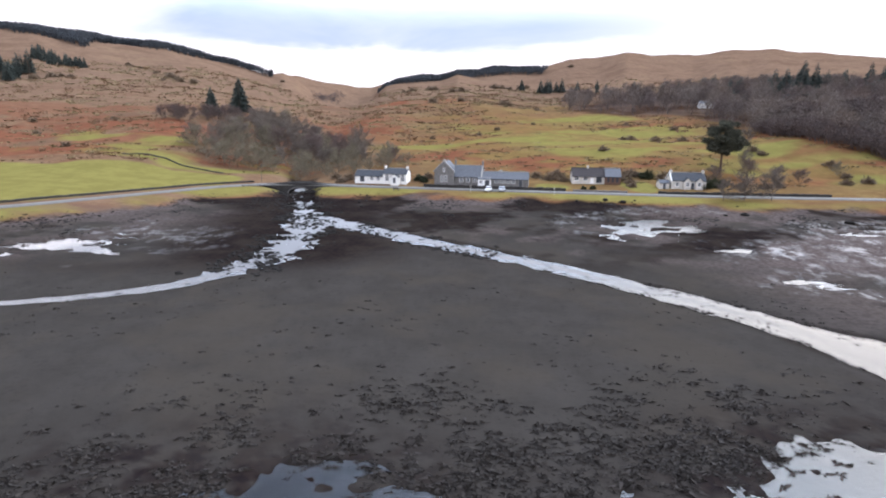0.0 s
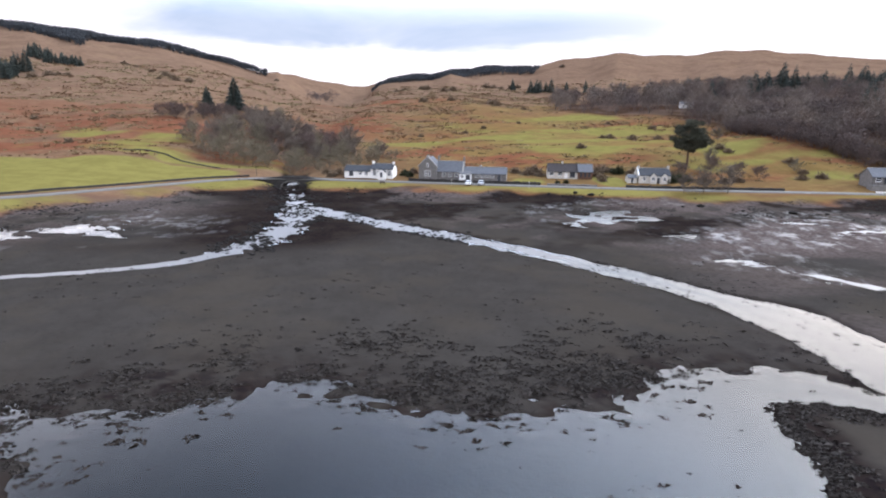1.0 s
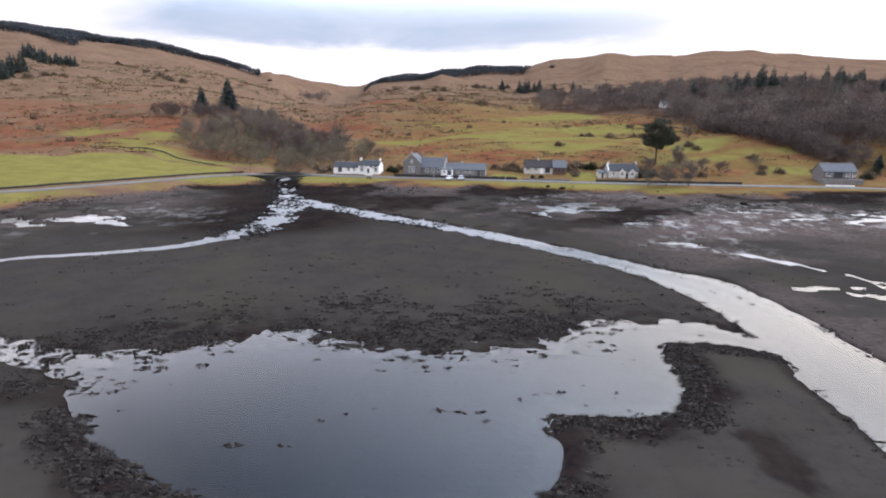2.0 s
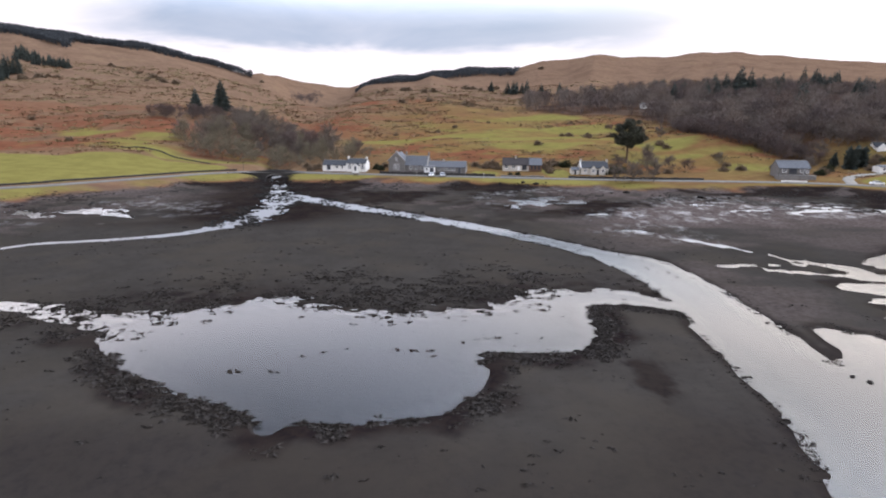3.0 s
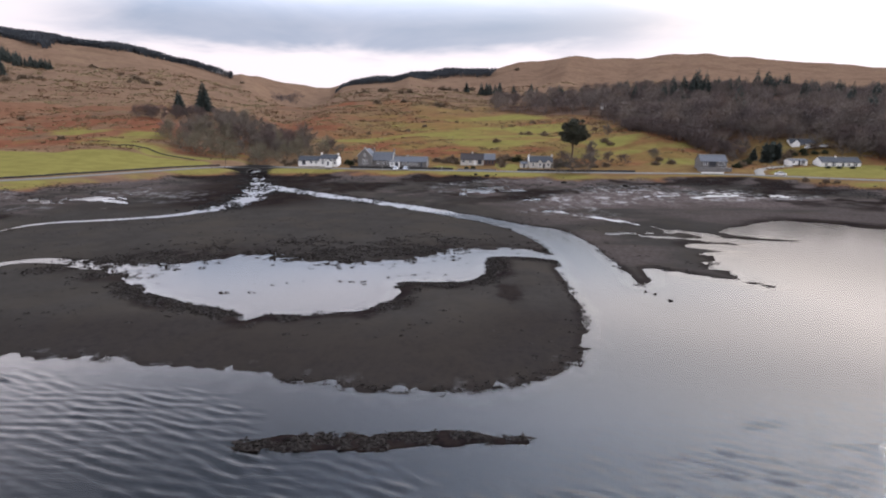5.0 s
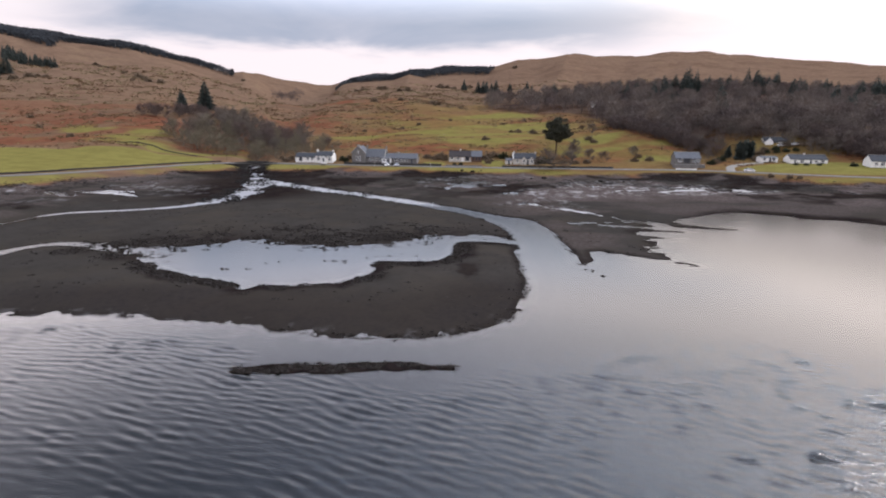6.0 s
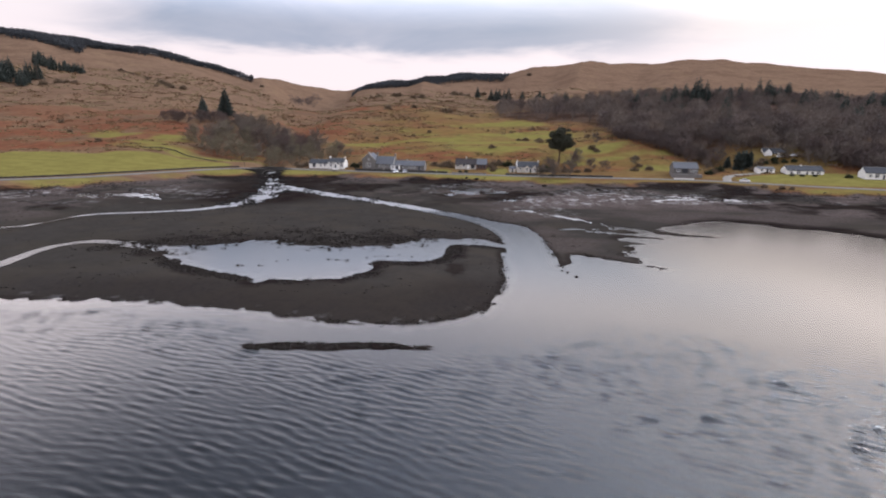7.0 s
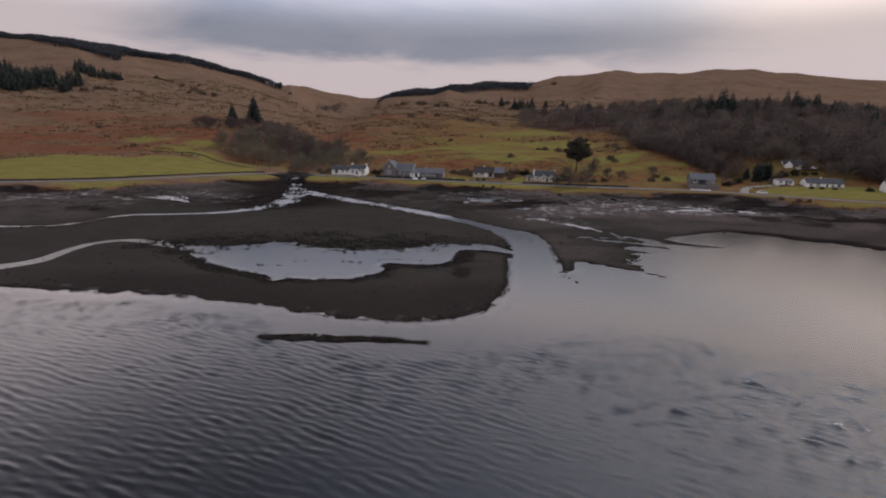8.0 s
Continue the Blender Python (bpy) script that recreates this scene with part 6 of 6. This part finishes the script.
for x, y, h, count, apart in STANDS:
    for i in range(count):
        plant_thing("spruce", "dark green spruce among the bare trees of the wood", "tree", *FAR_SPRUCES[RNG.randint(3)], x + RNG.normal(0, 1) * apart, y + RNG.normal(0, 1) * apart, RNG.uniform(0, 360), h * RNG.uniform(0.85, 1.25) / 16, "spruces in the wood")
for i in range(26):
    x, y = RNG.uniform(-470, -385), RNG.uniform(480, 520)
    plant_thing("spruce", "dark green spruce in a clump on the open hillside", "tree", *FAR_SPRUCES[RNG.randint(3)], x, y, RNG.uniform(0, 360), RNG.uniform(14, 25) / 16, "spruces on the hillside")
wood("spruce_wood", "dark stand of tall conifers on the hillside", scatter([(-392, 480), (-388, 505), (-410, 530), (-470, 575), (-560, 630), (-660, 600), (-600, 490), (-450, 458)], 260, 19, 13, 21, rough=3.0), NEEDLES, "spruce", 19, 190)
wood("spruce_wood", "dark strip of young conifers high on the hillside", scatter([(-500, 655), (-475, 645), (-440, 632), (-405, 616), (-408, 630), (-440, 655), (-480, 680), (-510, 690)], 85, 6, 8, 14, rough=2.0), NEEDLES, "spruce", 4, 200)
# both far plantations carry haze in their needle colour
wood("spruce_plantation", "dark plantation along the crest of the hill", scatter([(-1100, 1200), (-780, 950), (-677, 847), (-601, 800), (-554, 791), (-494, 754), (-505, 790), (-540, 846), (-515, 872), (-464, 838), (-440, 890), (-400, 915), (-366, 905), (-319, 900), (-280, 876), (-290, 900), (-345, 960), (-440, 975), (-540, 950), (-640, 930), (-760, 990), (-1080, 1260)], 3400, 8, 11, 14.5, rough=2.0), HAZED_NEEDLES, "firs", 5, 60)
wood("spruce_plantation", "dark plantation on the far rise of the glen", scatter([(-160, 1180), (-97, 962), (-48, 958), (-8, 960), (55, 1094), (110, 1098), (176, 1094), (196, 1140), (150, 1235), (60, 1255), (-40, 1250), (-110, 1235)], 2900, 9, 10, 14, rough=2.0), HAZED_NEEDLES, "firs", 6, 50)
wood("glen_wood", "dark trees along the burn in the far glen", scatter([(-262, 1280), (-236, 1010), (-208, 815), (-196, 815), (-214, 1040), (-244, 1280)], 110, 13, 7, 12, rough=1.0), WOOD_PURPLE, "bare", 13, 90)


# ---- rough growth on the open hillside ----
def heath(name, label, count, seed, material, chance, low, high):
    """Low, spreading clumps on the slopes in one mesh."""
    rng = np.random.RandomState(seed)
    spots = np.zeros((0, 3))
    while len(spots) < count:
        az, r = np.radians(rng.uniform(-44, 44, 9000)), 240 + 700 * rng.rand(9000) ** 1.6
        x, y = HUB[0] + r * np.sin(az), HUB[1] + r * np.cos(az)
        s = behind_road(x, y)
        lush = np.full(x.shape, 9.0)
        for px, py, a, b in GREENS:
            lush = np.minimum(lush, np.hypot((x - px) / a, (y - py) / b))
        keep = (s > 16) & (rng.rand(9000) < chance(x, y) * smooth(0.5, 1.5, lush))
        for outline in (LEFT_FIELD, LAWN, EAST_WOOD):
            keep &= inside_distance(x, y, outline, 0) > 1.5
        size = rng.uniform(low, high, 9000) * (0.4 + r / 420)
        spots = np.vstack([spots, np.stack([x, y, size], 1)[keep]])
    spots = spots[:count]
    blades = 12
    z = ground_height(spots[:, 0], spots[:, 1])[0]
    at = np.repeat(np.stack([spots[:, 0], spots[:, 1], z], 1), blades, 0)
    h = np.repeat(spots[:, 2], blades)[:, None]
    d = rng.normal(size=(len(at), 3)) * np.array([1.0, 0.7, 0.0])
    st = at + d * h * 0.75 - np.array([0, 0, 0.05])
    en = st + np.hstack([rng.normal(0, 0.35, (len(at), 2)), rng.uniform(0.10, 0.34, (len(at), 1))]) * h
    v, f = slivers(st, en, h[:, 0] * rng.uniform(0.15, 0.34, len(at)), rng)
    return tagged(new(name, array_mesh(name, v, f, material, False)), label, "undergrowth", kind="stuff")


heath("bracken", "brown dead bracken in patches on the hillside", 2300, 21, BRACKEN, lambda x, y: smooth(0.0, 0.45, fbm(x, y * 1.3, 48, 4, 2) + 0.3 * fbm(x, y, 12, 2, 3)), 0.8, 2.0)
heath("rough_grass", "pale tussocks of rough grass on the hillside", 3400, 22, TUSSOCK, lambda x, y: 0.12 + 0.8 * smooth(-0.1, 0.4, fbm(x, y * 1.5, 36, 4, 6)), 0.7, 1.5)
heath("rushes", "dark rushes and heather in streaks on the hillside", 1500, 23, RUSHES, lambda x, y: smooth(0.05, 0.4, fbm(x * 0.6, y * 1.6, 26, 4, 1)), 0.6, 1.5)


# ---- weed and stones on the shore ----
def pebbly(name, label, spots, material, seed, flatness=0.45, category="stones"):
    """Many small rough lumps in one mesh; spots are rows of x, y, size."""
    rng = np.random.RandomState(seed)
    t = (1 + 5 ** 0.5) / 2
    ico = np.array([(-1, t, 0), (1, t, 0), (-1, -t, 0), (1, -t, 0), (0, -1, t), (0, 1, t), (0, -1, -t), (0, 1, -t), (t, 0, -1), (t, 0, 1), (-t, 0, -1), (-t, 0, 1)]) / math.sqrt(1 + t * t)
    tri = np.array([(0, 11, 5), (0, 5, 1), (0, 1, 7), (0, 7, 10), (0, 10, 11), (1, 5, 9), (5, 11, 4), (11, 10, 2), (10, 7, 6), (7, 1, 8), (3, 9, 4), (3, 4, 2), (3, 2, 6), (3, 6, 8), (3, 8, 9), (4, 9, 5), (2, 4, 11), (6, 2, 10), (8, 6, 7), (9, 8, 1)])
    spots = np.array(spots)
    n = len(spots)
    z = ground_height(spots[:, 0], spots[:, 1])[0]
    shallow = level(spots[:, 0], spots[:, 1]) - 0.03
    z = np.where(z > shallow - 0.6, np.maximum(z, shallow), z)
    v = ico[None] * rng.uniform(0.65, 1.25, (n, 12, 1)) * spots[:, 2][:, None, None]
    v[:, :, 2] *= flatness
    a = rng.rand(n) * 2 * math.pi
    wide = rng.uniform(0.9, 2.0, n)
    x, y = v[:, :, 0] * wide[:, None], v[:, :, 1].copy()
    c, s = np.cos(a)[:, None], np.sin(a)[:, None]
    v[:, :, 0], v[:, :, 1] = x * c - y * s, x * s + y * c
    v += np.stack([spots[:, 0], spots[:, 1], z + spots[:, 2] * flatness * 0.3], 1)[:, None, :]
    f = tri[None] + 12 * np.arange(n)[:, None, None]
    return tagged(new(name, array_mesh(name, v.reshape(-1, 3), f.reshape(-1, 3), material, False)), label, category, kind="stuff")


def weedy(name, label, spots, material, seed):
    """Limp tufts of weed in one mesh: blades that lie outwards from low heaps; spots are rows of x, y, size."""
    rng = np.random.RandomState(seed)
    spots = np.array(spots)
    blades = 11
    z = ground_height(spots[:, 0], spots[:, 1])[0]
    shallow = level(spots[:, 0], spots[:, 1]) - 0.02
    z = np.where(z > shallow - 0.6, np.maximum(z, shallow), z)
    at = np.repeat(np.stack([spots[:, 0], spots[:, 1], z], 1), blades, 0)
    size = np.repeat(spots[:, 2], blades)[:, None]
    lie = np.repeat(rng.uniform(-0.5, 0.5, (len(spots), 2)), blades, 0)
    out = rng.normal(0, 0.75, (len(at), 2)) * np.array([1.35, 0.85])
    st = at + np.hstack([out * size * 0.45, size * rng.uniform(0.12, 0.42, (len(at), 1))])
    en = at + np.hstack([(out * 1.25 + lie) * size, size * rng.uniform(-0.06, 0.16, (len(at), 1))])
    v, f = slivers(st, en, size[:, 0] * rng.uniform(0.22, 0.5, len(at)), rng)
    return tagged(new(name, array_mesh(name, v, f, material, False)), label, "seaweed", kind="stuff")


def strewn(count, box_, seed, chance, low, high):
    """Spots in a box of the plan, kept by a chance that the place gives."""
    rng = np.random.RandomState(seed)
    out = []
    for _ in range(80):
        x, y = rng.uniform(box_[0], box_[2], 6000), rng.uniform(box_[1], box_[3], 6000)
        lag, sea, runs, wet = waters(x, y)
        d = ragged(x, y, lag, sea, runs, wet)
        keep = rng.rand(6000) < chance(x, y, lag, sea, runs, d)
        size = low + (high - low) * rng.power(0.30, 6000)
        out += list(zip(x[keep], y[keep], size[keep]))
        if len(out) >= count:
            break
    return out[:count]


def rim_chance(x, y, lag, sea, runs, d):
    near_side = 1 - lagoon_far_side(x, y)
    clump = smooth(-0.45, 0.6, fbm(x, y, 4.5, 4, 6, 0.7))
    near = smooth(4.8, 0.8, lag) * smooth(-0.3, 0.4, lag) * near_side
    far = (smooth(19, 1, lag) * smooth(-1.0, 0.5, lag) + 0.22 * smooth(-7, -0.5, lag) * smooth(1, -1, lag)) * (1 - near_side) * 0.36 * (1 - 0.92 * smooth(24, 35, x))
    sprinkle = 0.0008 * (lag < 0)
    return ((near + far) * clump + sprinkle) * (sea > 0.3)


def bank_chance(x, y, lag, sea, runs, d):
    return (smooth(1.8, 0.0, sea) * smooth(-1.0, 0, sea) * 0.5 + 0.030 * (sea > -0.5)) * smooth(-0.1, 0.4, fbm(x, y, 6, 3, 2)) * (lag > 0.2)


def mouth_chance(x, y, lag, sea, runs, d):
    return smooth(7, 0.5, np.minimum(runs, np.maximum(sea, 0) + 3)) * smooth(-0.3, 0.4, fbm(x, y, 5, 3, 4)) * (0.9 - 0.4 * smooth(0.5, -1, d))


weedy("seaweed", "dark clumps of seaweed along the lagoon's rim", strewn(11500, (-60, -4, 48, 62), 1, rim_chance, 0.06, 0.40), KELP, 1)
weedy("seaweed", "dark clumps of seaweed along the sand bank's edge", strewn(3600, (-90, -22, 75, 84), 2, bank_chance, 0.06, 0.30), KELP, 2)
weedy("seaweed", "dark weed and stones along the crest of the low bar", strewn(900, (4, -30, 31, -23), 6, lambda x, y, lag, sea, runs, d: smooth(0.5, -0.6, stream_distance(x, y, BAR)) * smooth(-0.3, 0.3, fbm(x, y, 1.6, 3, 2)), 0.06, 0.34), KELP, 6)
pebbly("stones", "dark weedy stones in the mouth of the burn", strewn(3600, (-70, 84, 10, 176), 3, mouth_chance, 0.10, 0.50), ROCK, 3, 0.45)


def ford_chance(x, y, lag, sea, runs, d):
    return (sea < 0.4) * smooth(34, 70, y) * smooth(-0.3, 0.4, fbm(x, y, 5, 3, 6)) * (0.25 + smooth(-1.5, 0, sea)) * (x < 60)


pebbly("stones", "small dark stones breaking the surface of the stream", strewn(1300, (-36, 30, 60, 142), 7, ford_chance, 0.06, 0.26), ROCK, 7, 0.4)


def shore_chance(x, y, lag, sea, runs, d):
    s = behind_road(x, y)
    return smooth(-45, -25, s) * smooth(-9, -13, s) * smooth(-0.1, 0.5, fbm(x, y, 9, 3, 5)) * (d > 0.2)


pebbly("stones", "dark stones and weed along the upper shore", strewn(4500, (-130, 90, 230, 170), 4, shore_chance, 0.10, 0.38), ROCK, 4, 0.4)


def boulder(x, y, size, seed, label):
    rng = np.random.RandomState(seed)
    bm = bmesh.new()
    bmesh.ops.create_icosphere(bm, subdivisions=2, radius=1.0)
    for v in bm.verts:
        k = 1 + 0.28 * noise.noise(v.co * 1.3 + Vector((seed, 0, 0))) + rng.uniform(-0.06, 0.06)
        v.co = Vector((v.co.x * k * 1.25, v.co.y * k, v.co.z * k * 0.6))
    me = bpy.data.meshes.new("boulder")
    bm.to_mesh(me)
    bm.free()
    me.materials.append(ROCK)
    ob = tagged(new("boulder", me), label, "boulder", "shore boulders")
    ob.matrix_world = pose(x, y, max(on_ground(x, y), -0.06) + size * 0.2, 0, 0, rng.uniform(0, 360)) @ Matrix.Scale(size, 4)
    return ob


for i, (x, y, s) in enumerate(((36, 152, 0.9), (38.5, 152.4, 0.7), (41, 152.5, 0.8), (44, 152.2, 1.0), (47, 151.8, 0.9), (50, 151.6, 1.2), (52.5, 151.4, 0.8), (-28, 158, 0.9), (-23, 157.5, 0.7), (-33, 160, 0.8),
                               (54.1, 10.8, 0.26), (54.9, 9.6, 0.3), (55.8, 6.6, 0.32), (23.3, -26.0, 0.24), (24.4, -25.8, 0.18), (-26, 150, 0.8), (72, 140, 1.1), (78, 138, 1.3), (86, 133, 1.2), (96, 131, 1.4), (104, 128, 1.1))):
    jx, jy = 1.6 * math.sin(i * 7.3), 1.5 * math.cos(i * 4.1)
    boulder(x + (jx if y > 100 else 0), y + (jy if y > 100 else 0), s * (0.55 + 0.2 * math.sin(i * 2.7)) if y > 100 else s, i + 1, "rough dark boulder lying on the shore")
